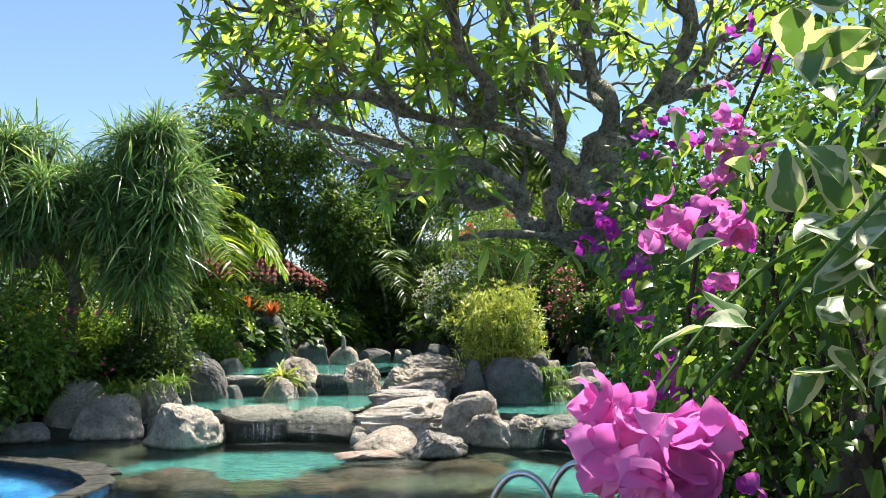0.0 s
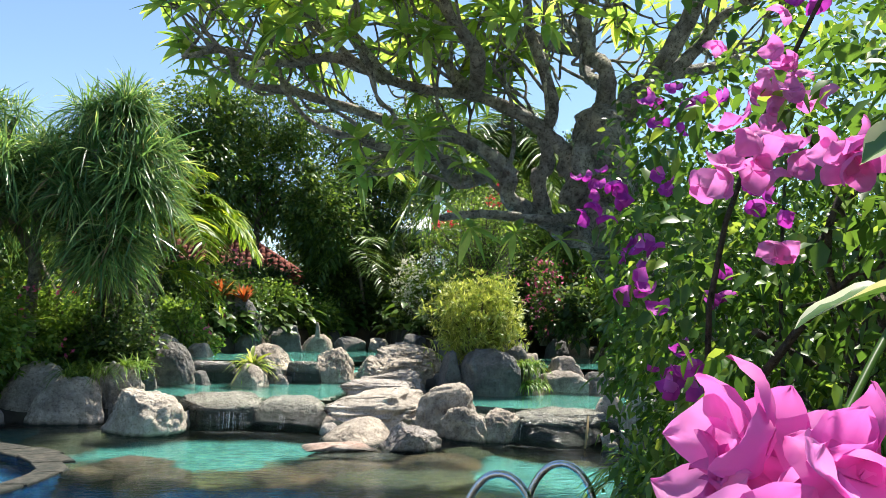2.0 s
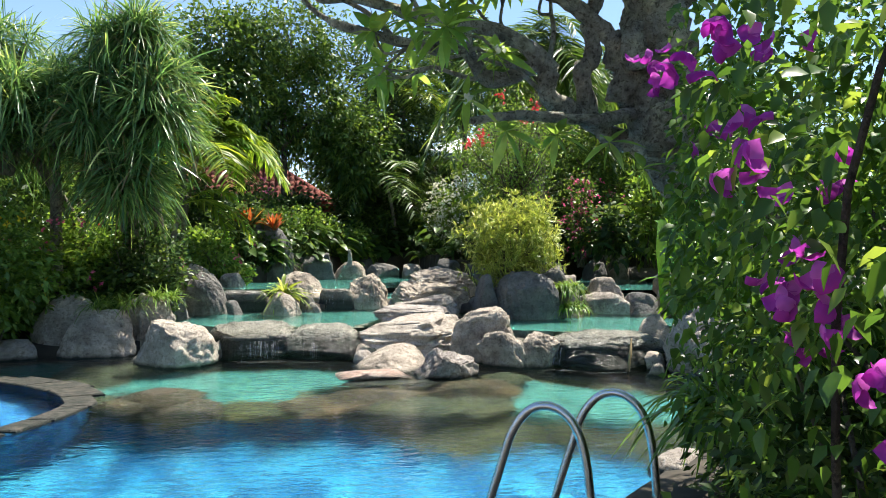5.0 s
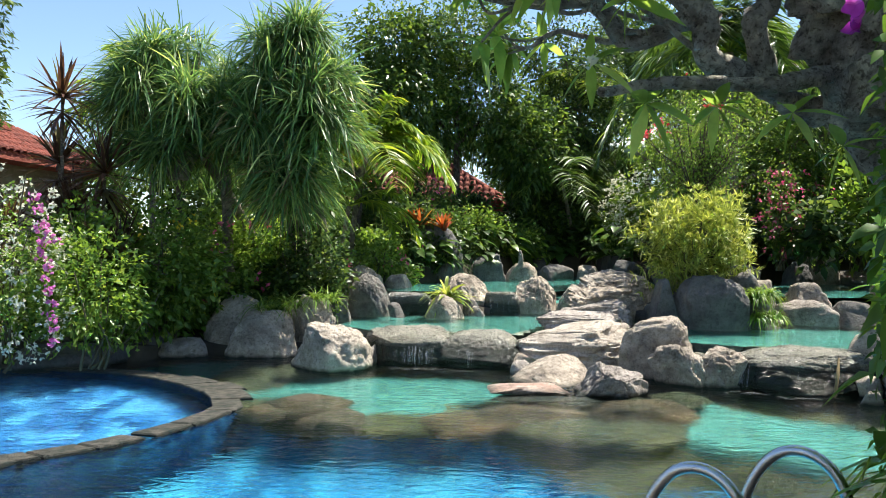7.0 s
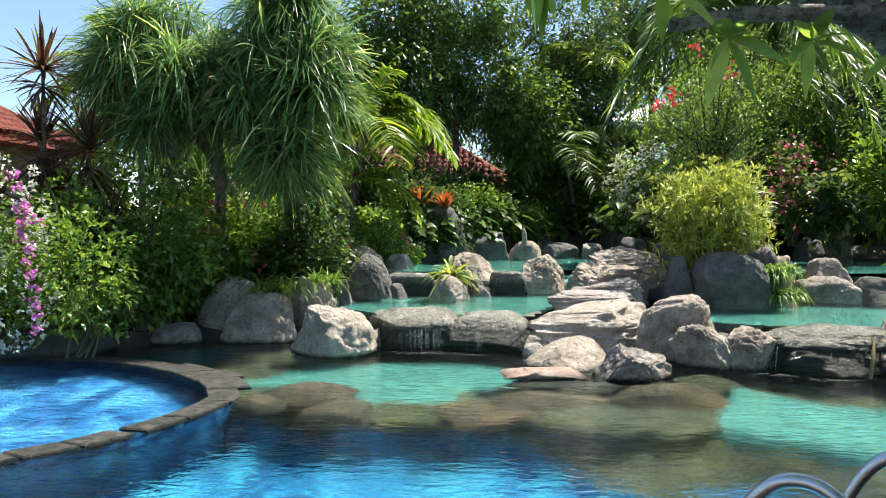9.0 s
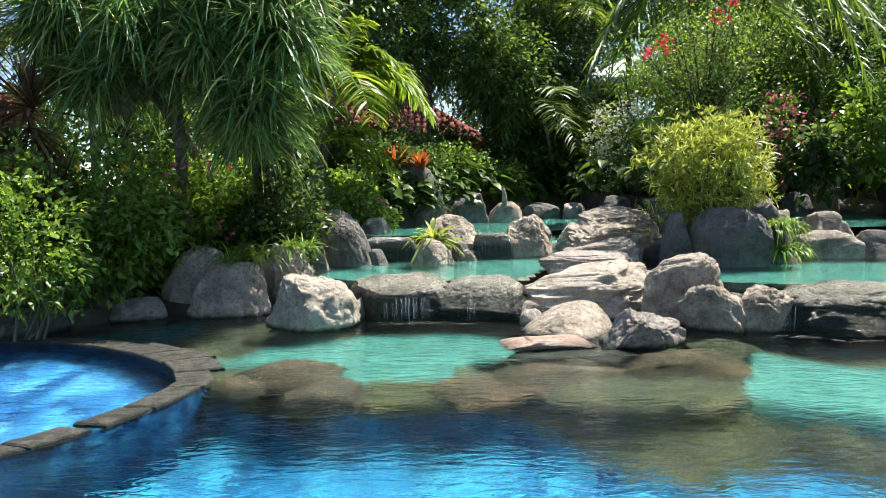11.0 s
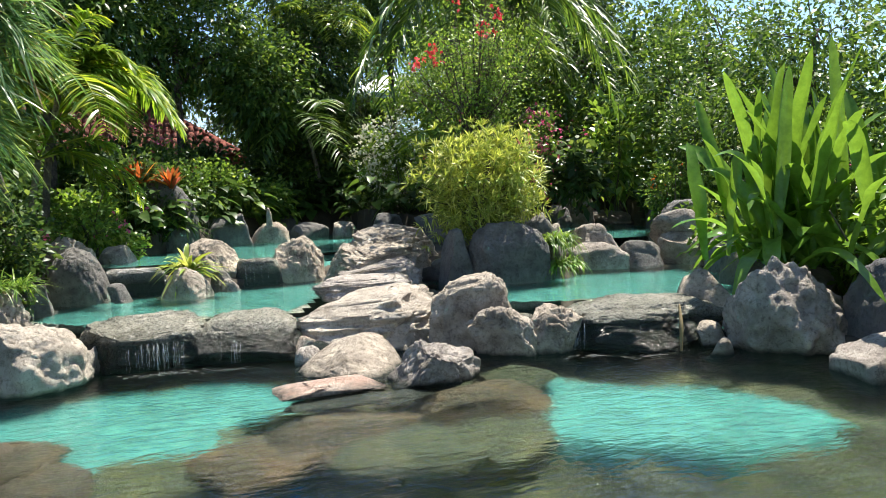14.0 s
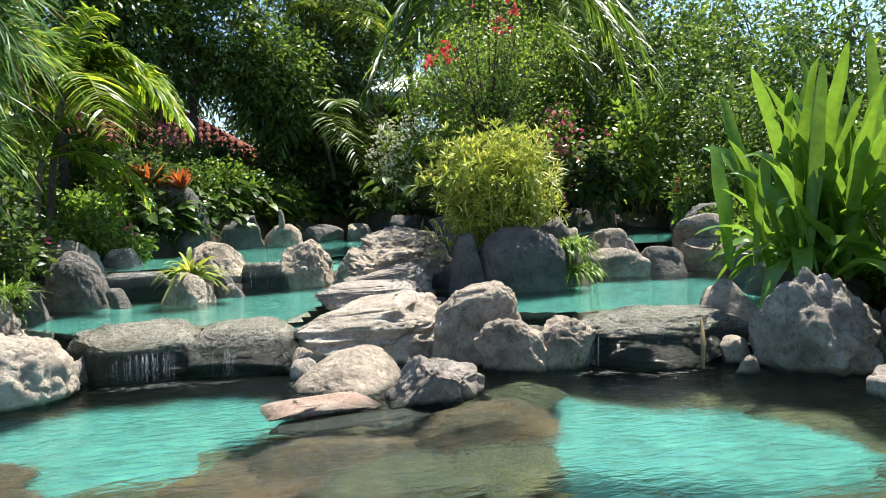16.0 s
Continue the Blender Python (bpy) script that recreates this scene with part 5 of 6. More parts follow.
# fallen leaves and a blossom on the deck
for k, (x_, y_, m_, l_) in enumerate(((0.22, -5.0, L_DRY, 0.14), (0.05, -4.85, L_DRY, 0.12), (0.3, -4.75, F_YELLOW, 0.06), (0.12, -5.15, L_DRY, 0.16), (-0.3, -5.2, L_DRY, 0.1), (0.35, -5.05, F_YELLOW, 0.07))):
    s = Shape()
    rosette(s, (x_, y_, 0.112), 1 if m_ is L_DRY else 5, l_, l_ * 0.4, 90 + k, up=(0.02, 0.15), droop=0.02, seg=4, profile="lance")
    tagged(part("fallen_leaf" if m_ is L_DRY else "fallen_blossom", s, m_), "dry brown leaf lying on the deck" if m_ is L_DRY else "yellow fallen blossom lying on the deck", "leaf" if m_ is L_DRY else "flower")

# bird figure on the trunk
bird = Shape()
v, f = SPH[3]
R0 = np.array((-0.86, -7.86, 1.06))
bird.add(v * (0.055, 0.055, 0.13) + R0, f, 0)
bird.add(v * (0.042, 0.042, 0.045) + R0 + (-0.015, -0.02, 0.14), f, 0)
bird.add(v * (0.03, 0.03, 0.06) + R0 + (-0.035, -0.035, 0.03), f, 1)
tube(bird, [R0 + (-0.03, -0.04, 0.15), R0 + (-0.07, -0.08, 0.15), R0 + (-0.10, -0.105, 0.09)], [0.028, 0.026, 0.006], 10, 0, 2)
tagged(part("bird_figure", bird, [plain("brown_paint", (0.09, 0.035, 0.03), 0.4), plain("white_paint", (0.75, 0.73, 0.68), 0.4), plain("yellow_paint", (0.75, 0.52, 0.05), 0.4)]), "painted brown and white bird figure with a yellow bill", "figurine")

# broad-leaved plant on the boulder
bp = thing("broadleaf_plant", "large clump of broad bright green strap leaves on a boulder", "plant")
rs = np.random.RandomState(61)
for k in range(125):
    b0 = np.array((3.58, 0.52, 0.72)) + rs.normal(0, 1, 3) * (0.34, 0.26, 0.03)
    a_ = rs.uniform(0, 6.28)
    tall = k % 2 == 0
    e_ = rs.uniform(1.12, 1.5) if tall else rs.uniform(0.6, 1.1)
    w_ = np.array([[math.cos(a_) * math.cos(e_), math.sin(a_) * math.cos(e_), math.sin(e_)]])
    s = Shape()
    blades(s, b0[None], w_, rs.uniform(1.5, 2.7) if tall else rs.uniform(0.9, 1.7), rs.uniform(0.12, 0.21), rs.uniform(0.12, 0.65) + 0.8 * max(0, 1.2 - e_), 16, "strap", 0.55, 0.5, wave=0.25)
    part("leaf", s, L_BIG, bp)
shrub(4.5, 0.9, 0.5, 0.7, 0.6, 0.95, 2600, 0.08, L_MID, 641, "leafy shrub with a pink rose", F_ROSE, 3, 0.06)

# yellow-green bush on the island
yb = thing("bush", "round yellow-green bush with narrow leaves on a rock", "shrub")
s, st = Shape(), Shape()
rs = np.random.RandomState(33)
c, d = cloud(1150, (1.57, 4.2, 1.66), (1.02, 0.95, 0.84), 33, 0.45)
c = (1.57, 4.2, 1.68) + (c - (1.57, 4.2, 1.68)) * rs.uniform(0.78, 1.16, (len(c), 1))
for p, q in zip(c, d):
    n = 12
    a = rs.uniform(0, 6.28, n)
    u1 = unit(np.cross(q, (0.2, 0.1, 0.97)))
    u2 = np.cross(q, u1)
    w = u1 * np.cos(a)[:, None] + u2 * np.sin(a)[:, None] + q * rs.uniform(0.3, 1.1, (n, 1)) + np.array((0, 0, 0.4))
    blades(s, np.repeat(p[None], n, 0), w, rs.uniform(0.09, 0.19, n), 0.020, 0.16, 3, "lance", 0.3, 0.4)
for _ in range(40):
    e = np.array((1.55, 4.2, 1.72)) + unit(rs.normal(0, 1, 3)) * (0.8, 0.7, 0.65)
    tube(st, [(1.55 + rs.normal(0, 0.1), 4.2 + rs.normal(0, 0.1), 1.0), (e + (1.55, 4.2, 1.2)) / 2, e], [0.02, 0.014, 0.006], 5)
part("stem", st, TWIG, yb)
part("foliage", s, L_YELLOW, yb)
clump("grass_tuft", 2.28, 3.42, 0.85, 70, 0.34, 0.018, L_LIGHT, 650, "tuft of bright green grass on the rock", heads=5, spread=0.12, droop=0.9)
clump("grass_tuft", 2.32, 3.28, 0.55, 60, 0.3, 0.018, L_LIGHT, 656, "tuft of bright green grass on the rock", heads=4, spread=0.1, droop=0.9)
clump("fern_clump", -2.36, 4.72, 0.66, 60, 0.66, 0.055, L_YELLOW, 660, "bright yellow-green strap-leaved clump on a rock", droop=0.65, up=(0.35, 1.3))
shrub(-3.3, 7.0, 0.75, 0.27, 0.27, 0.24, 420, 0.09, L_LIGHT, 670, "small round light green bush by the upper pool", wide=0.6)
clump("grass_tuft", -4.55, 2.75, 0.66, 40, 0.45, 0.016, L_LIGHT, 671, "grassy tuft growing between boulders", heads=6, spread=0.2, droop=0.7)
clump("grass_tuft", -4.05, 2.9, 0.75, 50, 0.4, 0.016, L_LIGHT, 677, "grassy tuft growing between boulders", heads=4, spread=0.15, droop=0.7)

# flowering small tree behind the bush
ft = thing("flowering_tree", "slender small tree with fine leaves and red flowers", "tree")
s, lf, fl = Shape(), Shape(), Shape()
rs = np.random.RandomState(44)
tube(s, [(2.0, 5.75, 0.9), (2.05, 5.72, 2.0), (2.0, 5.7, 2.7)], [0.085, 0.075, 0.06], 10, 0.06)
for k in range(34):
    a, rr = rs.uniform(0, 6.28), rs.uniform(0.5, 1.35)
    e = np.array((2.0 + rr * math.cos(a), 5.7 + rr * 0.8 * math.sin(a), rs.uniform(2.7, 4.5)))
    b0 = np.array((2.02, 5.7, rs.uniform(2.2, 2.8)))
    pts = tube(s, [b0, b0 * 0.5 + e * 0.5 + (0, 0, -0.1), e], [0.02, 0.012, 0.004], 5)
    for p in pts[3:]:
        for _ in range(2):
            q = p + rs.normal(0, 0.2, 3)
            tube(s, [p, q], [0.005, 0.002], 4)
            m = 15
            blades(lf, q + rs.normal(0, 0.13, (m, 3)), rs.normal(0, 1, (m, 3)), 0.06, 0.028, 0.2, 2, "lance", 0.2)
part("trunk", s, BARK_DARK, ft)
part("crown", lf, L_LIGHT, ft)
for c_, m_ in (((1.15, 5.0, 3.55), 7), ((0.95, 5.1, 3.45), 4), ((2.1, 5.2, 4.0), 5), ((2.3, 5.1, 4.2), 4), ((1.5, 5.0, 4.3), 3)):
    flowers(fl, m_, c_, (0.16, 0.16, 0.10), int(c_[0] * 50), 0.055, shell=0.2)
tagged(part("blossom", fl, F_RED, ft), kind="stuff")

# left bank planting
shrub(-5.05, 3.9, 0.2, 0.75, 0.5, 0.9, 2600, 0.10, L_MID, 690, "dark green shrub round the strap-leaved tree's trunks")
shrub(-5.7, 3.3, 0.2, 0.8, 0.5, 1.0, 2600, 0.10, L_LIGHT, 691, "green shrub below the strap-leaved tree", F_ROSE, 10, 0.06)
shrub(-4.35, 3.6, 0.2, 0.6, 0.5, 0.95, 2200, 0.10, L_DARK, 692, "dark green shrub round the strap-leaved tree's trunks")
shrub(-6.45, 0.95, 0.1, 0.75, 0.6, 0.85, 2600, 0.085, L_LIGHT, 700, "green shrub behind the low rocks")
shrub(-6.2, 2.3, 0.15, 0.9, 0.55, 1.05, 4200, 0.10, L_LIGHT, 701, "leafy light green shrub on the bank with yellow flowers", F_YELLOW, 12, 0.06)
shrub(-7.1, 1.9, 0.15, 0.8, 0.55, 1.05, 3600, 0.10, L_LIGHT, 702, "leafy light green shrub on the bank")
shrub(-5.4, 3.9, 0.2, 0.9, 0.7, 1.0, 2800, 0.10, L_LIGHT, 703, "leafy shrub below the strap-leaved tree", F_RED, 9, 0.05)
shrub(-4.55, 3.75, 0.2, 0.6, 0.5, 0.62, 1800, 0.09, L_DARK, 704, "dark green shrub among boulders")
bw = shrub(-7.35, 0.55, 0.1, 0.95, 0.7, 1.1, 3600, 0.06, L_LIGHT, 705, "white-flowering bougainvillea spilling over the low rocks", F_WHITE, 300, 0.045, name="bougainvillea", fshell=0.88)
s = Shape()
strand = np.stack([np.linspace(-6.75, -6.45, 26), np.linspace(0.35, 0.2, 26), 1.75 - 1.3 * np.linspace(0, 1, 26) ** 1.1], 1)
bract_flowers(s, strand, 0.035, 51, 3, 0.9)
bract_flowers(s, np.stack([np.linspace(-6.95, -6.6, 12), np.linspace(0.55, 0.35, 12), 2.12 - 0.55 * np.linspace(0, 1, 12)], 1), 0.04, 52, 3, 1.0)
bract_flowers(s, np.array([(-8.35, 0.2, 1.62), (-8.25, 0.2, 1.56), (-8.15, 0.15, 1.6), (-7.9, 0.1, 1.5)]), 0.045, 53, 4, 1.2)
tagged(part("blossom", s, F_PINK, bw, "hanging strands of pink bracts"), kind="stuff")
shrub(-8.3, 0.9, 0.1, 0.9, 0.8, 1.1, 3000, 0.07, L_MID, 706, "bougainvillea with white and pink flowers", F_WHITE, 90, 0.04, name="bougainvillea")
shrub(-8.9, -0.2, 0.1, 0.9, 0.8, 1.0, 2400, 0.07, L_MID, 707, "bougainvillea with pink flowers", F_PINK, 40, 0.04, name="bougainvillea")


def cordyline(x, y, z, height, seed, length=0.75):
    ob = thing("cordyline", "tall bronze-leaved cordyline with spiky heads", "plant", "cordylines by the roof")
    r_ = np.random.RandomState(seed)
    st, lf_ = Shape(), Shape()
    for k in range(3):
        top = np.array((x + r_.normal(0, 0.22) * (k > 0), y + r_.normal(0, 0.2) * (k > 0), z + height * (1 - 0.28 * k)))
        tube(st, [(x, y, z - 0.1), ((x + top[0]) / 2, (y + top[1]) / 2, (z + top[2]) / 2), top], [0.03, 0.025, 0.022], 7)
        rosette(lf_, top, 85, length, 0.042, seed * 3 + k, up=(-0.35, 1.5), droop=0.18, seg=4)
        rosette(lf_, top - (0, 0, 0.25), 40, length * 0.8, 0.04, seed * 3 + k + 60, up=(-0.9, 0.4), droop=0.3, seg=4)
    part("stem", st, BARK_PALM, ob)
    part("leaves", lf_, L_CORD, ob)
    return ob


cordyline(-7.75, 2.5, 0.3, 3.35, 71)
cordyline(-7.05, 2.35, 0.3, 2.25, 72, 0.85)
cordyline(-8.6, 1.7, 0.3, 1.9, 73)

# palms
palm(-4.5, 7.0, 0.9, 2.4, 30, 2.3, 81, "feathery areca palm with yellow-green arching fronds", lean=(0.35, 0.1), leaf_len=0.55, sag=0.75, leaflets=50, width=0.045)
palm(-4.6, 6.6, 0.8, 1.5, 9, 1.7, 82, "feathery areca palm with yellow-green arching fronds", lean=(0.2, 0), leaf_len=0.45, sag=0.8)
palm(-7.4, 4.6, 0.6, 3.3, 15, 1.7, 83, "pale green fan-like palm behind the strap-leaved tree", leaf_len=0.6, sag=0.5, width=0.03)
palm(-5.9, 6.2, 0.8, 3.4, 12, 1.9, 84, "feathery palm behind the strap-leaved tree", sag=0.7)
palm(0.75, 12.9, 1.3, 2.6, 32, 2.3, 85, "many-stemmed green palm in the shade", L_MID, stems=4, leaf_len=0.6, sag=0.75)
palm(0.9, 14.2, 1.3, 4.7, 14, 2.1, 86, "green feather palm against the sky", leaf_len=0.6)
palm(4.3, 10.9, 1.2, 4.1, 16, 2.8, 87, "palm with long drooping dark green fronds", L_MID, leaf_len=0.7, sag=1.0)
palm(2.6, 9.0, 1.2, 1.5, 9, 1.4, 88, "low feathery palm behind the bush", leaf_len=0.4)

# trees behind
tree(-2.6, 12.6, 1.4, 3.8, [(-1.0, 0, 5.0, 1.7, 1.3, 1.6), (0.7, 0.3, 5.6, 1.7, 1.3, 1.7), (1.8, -0.2, 4.2, 1.4, 1.0, 1.5), (0.2, 0.5, 7.3, 2.0, 1.4, 1.5)], 24000, 0.16, L_MID, 91, "tall green-leaved tree behind the upper pool")
tree(0.1, 13.6, 1.4, 3.6, [(-0.6, 0, 4.6, 1.6, 1.2, 1.7), (0.9, 0.2, 5.2, 1.5, 1.2, 1.5), (0.4, 0.6, 7.0, 2.0, 1.4, 1.6)], 13000, 0.15, L_DARK, 92, "tall dark-leaved tree behind the upper pool")
tree(-5.2, 12.0, 1.4, 3.8, [(-0.8, 0, 4.8, 1.9, 1.4, 1.6), (0.9, 0, 5.6, 1.7, 1.3, 1.4), (1.0, 0.4, 7.0, 1.7, 1.3, 1.3)], 15000, 0.17, L_MID, 93, "leafy green tree behind the palms")
tree(3.9, 12.6, 1.4, 3.0, [(-0.5, 0, 4.2, 1.5, 1.2, 1.0), (0.9, 0.3, 4.9, 1.7, 1.2, 1.3)], 8000, 0.12, L_LIGHT, 94, "light green open tree behind the upper pool")
tree(6.6, 11.6, 1.4, 3.2, [(-0.9, -0.2, 3.8, 1.5, 1.2, 1.4), (0.7, 0, 4.8, 1.8, 1.3, 1.6), (0.2, -0.4, 2.9, 1.4, 1.0, 0.9)], 8000, 0.16, L_MID, 95, "leafy green tree on the far bank")
tree(8.6, 8.6, 1.2, 3.0, [(-0.8, 0, 3.6, 1.6, 1.4, 1.5), (0.6, 0.2, 4.6, 1.7, 1.5, 1.5), (-0.3, -0.5, 2.4, 1.3, 1.2, 1.0)], 8000, 0.15, L_MID, 96, "leafy green tree on the far bank")
tree(7.0, 4.0, 0.9, 2.6, [(-0.5, 0, 3.0, 1.4, 1.3, 1.1), (0.5, 0.3, 3.9, 1.5, 1.4, 1.3)], 6500, 0.12, L_MID, 97, "leafy tree with reddish shoots on the bank")
tree(7.5, 1.6, 0.6, 2.5, [(-0.4, 0, 3.0, 1.4, 1.3, 1.2), (0.8, -0.6, 3.6, 1.5, 1.4, 1.3)], 6000, 0.12, L_MID, 98, "leafy tree on the near bank")
tree(-9.0, 9.5, 1.2, 3.4, [(-0.8, 0, 4.2, 1.9, 1.4, 1.5), (1.1, 0, 3.6, 1.6, 1.2, 1.3)], 5500, 0.16, L_MID, 99, "leafy green tree behind the roof")
tree(-12.4, 6.8, 0.8, 6.0, [(0, 0, 6.6, 0.95, 0.9, 2.3), (0.1, 0, 4.2, 0.8, 0.8, 1.6), (-0.6, 0, 8.2, 1.2, 1.0, 1.4)], 14000, 0.14, L_DARK, 100, "tall tree wrapped in dark ivy beside the roof")
tree(-0.6, 18.5, 1.5, 4.0, [(-2.5, 0, 5.4, 2.2, 1.4, 1.8), (0.5, 0, 4.8, 2.2, 1.4, 1.8), (3.0, 0, 4.4, 1.6, 1.4, 1.3)], 6000, 0.2, L_DARK, 101, "dark tree in the distance")
tree(9.5, 15.5, 1.5, 4.0, [(-1.5, 0, 4.8, 2.2, 1.4, 1.8), (1.5, 0, 5.4, 2.2, 1.4, 1.8)], 6000, 0.2, L_MID, 102, "green tree in the distance")
tree(-9.5, 16.0, 1.5, 4.0, [(-1.5, 0, 4.8, 2.4, 1.4, 1.8), (2.0, 0, 4.6, 2.4, 1.4, 1.6)], 6000, 0.2, L_MID, 103, "green tree in the distance")

tree(3.2, 16.0, 1.4, 5.0, [(-1.2, 0, 6.6, 2.0, 1.4, 1.5), (1.2, 0, 6.9, 2.0, 1.4, 1.6), (0, 0.3, 8.3, 1.8, 1.3, 1.2)], 15000, 0.18, L_MID, 104, "tall green tree behind the pavilion")
tree(7.2, 14.6, 1.4, 4.6, [(-1.2, 0, 6.2, 1.9, 1.4, 1.5), (1.2, 0, 6.8, 2.0, 1.4, 1.6)], 14000, 0.18, L_DARK, 105, "tall dark tree behind the far bank")

# thick growth that closes the garden
TH = [(8.8, 11.0, 5.6), (7.0, 13.6, 6.4), (5.2, 17.4, 7.0), (7.4, 16.8, 7.0), (9.4, 15.2, 6.6), (10.8, 12.6, 6.2), (3.0, 19.0, 7.4), (0.8, 18.0, 7.0), (-8.0, 13.5, 3.2), (-6.6, 14.5, 2.2), (-4.4, 14.6, 1.7), (-2.6, 14.0, 1.5), (0.0, 15.2, 4.4), (1.0, 15.6, 3.4), (2.2, 14.6, 1.9), (4.0, 15.0, 2.0), (1.6, 21.5, 5.2), (4.2, 22.0, 5.0), (6.8, 20.5, 5.2), (-1.0, 22.5, 5.4), (-4.5, 23.0, 5.2), (5.8, 14.4, 3.2), (7.6, 14.0, 3.4), (9.3, 12.6, 3.6), (10.4, 10.4, 3.6), (10.2, 8.0, 3.4), (9.4, 5.8, 3.2), (8.6, 3.6, 3.0), (8.0, 1.4, 3.0), (7.4, -1.0, 2.8), (6.2, -3.2, 2.6), (4.6, -5.0, 2.6), (-7.2, 8.6, 2.8), (-6.0, 9.6, 2.8), (-9.6, 11.5, 3.0), (-12.0, 11.5, 3.0), (3.5, -9.5, 2.4), (2.5, -13.5, 2.4), (-1.5, -15, 2.6), (-6, -15, 2.6), (-10.5, -14, 2.6), (-13.5, -9, 2.6), (-13.5, -3, 2.4)]
for k, (x_, y_, h_) in enumerate(TH):
    shrub(x_, y_, float(land(np.array(x_), np.array(y_))) - 0.1, 1.35, 1.0, h_ / 2, 3200, 0.19, (L_MID, L_DARK, L_MID)[k % 3], 2000 + k, "tall dense dark green thicket closing the garden", wide=0.5, name="thicket", group="thickets round the garden")

# shrubs along the far banks
rs = np.random.RandomState(17)
BANK = [(-4.9, 8.0), (-4.2, 8.6), (-3.5, 9.3), (-2.7, 10.2), (-1.9, 11.0), (-1.0, 11.6), (-0.2, 12.9), (0.9, 13.2), (2.9, 10.3), (4.6, 10.6), (5.4, 11.6), (6.5, 12.6), (7.8, 12.0), (8.4, 10.6), (7.6, 9.0), (7.2, 7.8), (6.4, 6.0), (5.7, 4.6), (5.3, 3.4), (5.0, 2.0), (4.6, 1.0), (4.4, -0.2), (4.2, -1.4), (3.8, -2.6), (-5.5, 5.2), (-5.6, 6.4), (-6.6, 5.0), (-7.6, 3.7), (-8.9, 3.2), (-9.8, 2.2), (2.8, 7.4)]
for k, (x_, y_) in enumerate(BANK):
    m_ = (L_DARK, L_MID, L_LIGHT, L_MID, L_LIGHT)[rs.randint(5)]
    hgt = rs.uniform(0.45, 0.85)
    shrub(x_, y_, float(land(np.array(x_), np.array(y_))) - 0.05, rs.uniform(0.7, 1.0), rs.uniform(0.6, 0.8), hgt, 2200, rs.uniform(0.09, 0.15), m_, 800 + k, {0: "dark green leafy shrub on the shady bank", 1: "green leafy shrub on the bank", 2: "light green leafy shrub on the bank"}[0 if m_ is L_DARK else 1 if m_ is L_MID else 2], *((F_RED, 3, 0.05) if k in (1, 8, 18, 28) else (F_ORANGE, 4, 0.06) if k in (19,) else (None, 0, 0.05)), wide=0.5)
# taller hedge with white and pink flowers behind the bush
shrub(2.3, 11.8, 1.3, 1.2, 0.6, 1.1, 3000, 0.09, L_LIGHT, 860, "hedge topped with white and pink flowers", F_WHITE, 420, 0.055, name="hedge", fshell=0.85)
shrub(3.9, 11.4, 1.3, 1.2, 0.6, 1.1, 2600, 0.09, L_MID, 861, "hedge topped with pink flowers", F_ROSE, 80, 0.06, name="hedge")
shrub(5.6, 10.4, 1.2, 0.9, 0.6, 1.15, 2200, 0.10, L_MID, 862, "shrub with deep pink flowers", F_ROSE, 60, 0.06)
shrub(-3.0, 11.2, 1.3, 0.8, 0.5, 0.95, 1800, 0.10, L_MID, 863, "shrub with rosy flowers", F_ROSE, 26, 0.07)
# growth in front of the far house and round the palm stems
for k, (x_, y_, h_, m_) in enumerate(((-4.7, 12.4, 1.0, L_MID), (-3.6, 12.9, 1.05, L_DARK), (-2.2, 12.2, 0.9, L_DARK), (0.55, 13.05, 1.35, L_DARK), (1.2, 13.3, 1.2, L_MID), (-0.6, 13.2, 1.3, L_DARK))):
    shrub(x_, y_, 1.35, 0.75, 0.5, h_, 2400, 0.15, m_, 880 + k, "tall leafy green shrub in front of the trees")
for k, (x_, y_, m_) in enumerate(((-5.95, 3.45, L_LIGHT), (-5.15, 3.6, L_MID), (-4.65, 3.6, L_MID), (-6.6, 2.0, L_LIGHT), (-6.3, 2.9, L_LIGHT))):
    shrub(x_, y_, 0.15, 0.55, 0.4, 0.62, 1500, 0.12, m_, 890 + k, "leafy shrub with broad leaves behind the boulders", wide=0.66)
palm(3.4, 8.6, 1.2, 4.5, 38, 3.2, 187, "palm with long drooping green fronds above the bush", L_MID, trunk=0.13, leaf_len=0.75, sag=1.05, leaflets=44)
shrub(6.3, 8.8, 1.1, 0.75, 0.6, 1.3, 800, 0.27, L_LIGHT, 895, "tall shrub with large light green leaves", wide=0.4)
shrub(5.2, 8.3, 1.1, 0.6, 0.5, 0.8, 700, 0.22, L_DARK, 896, "dark green shrub with large leaves", wide=0.6)
shrub(4.6, 8.9, 1.1, 0.5, 0.5, 1.15, 900, 0.12, L_MID, 897, "shrub with hanging deep pink flowers", F_ROSE, 46, 0.07)
shrub(6.6, 6.4, 0.9, 0.9, 0.8, 1.35, 3400, 0.10, L_MID, 898, "green shrub with pale flowers on the bank", F_WHITE, 60, 0.04)
shrub(5.6, 5.8, 0.9, 0.45, 0.4, 0.55, 900, 0.09, L_MID, 899, "small shrub with orange flowers", F_ORANGE, 7, 0.06)
# bromeliads
shrub(-3.3, 8.8, 0.98, 0.5, 0.3, 0.38, 900, 0.11, L_MID, 8701, "low green shrub below the bromeliads", F_ROSE, 4, 0.05)
shrub(-2.72, 9.1, 1.0, 0.45, 0.25, 0.36, 900, 0.11, L_DARK, 8702, "low green shrub below the bromeliads")
boulder(-2.9, 9.35, 0.9, 1.25, 1.14, 0, 240, 0.6, ROCK_SHADED, "dark rock under the bromeliads", block=0.3)
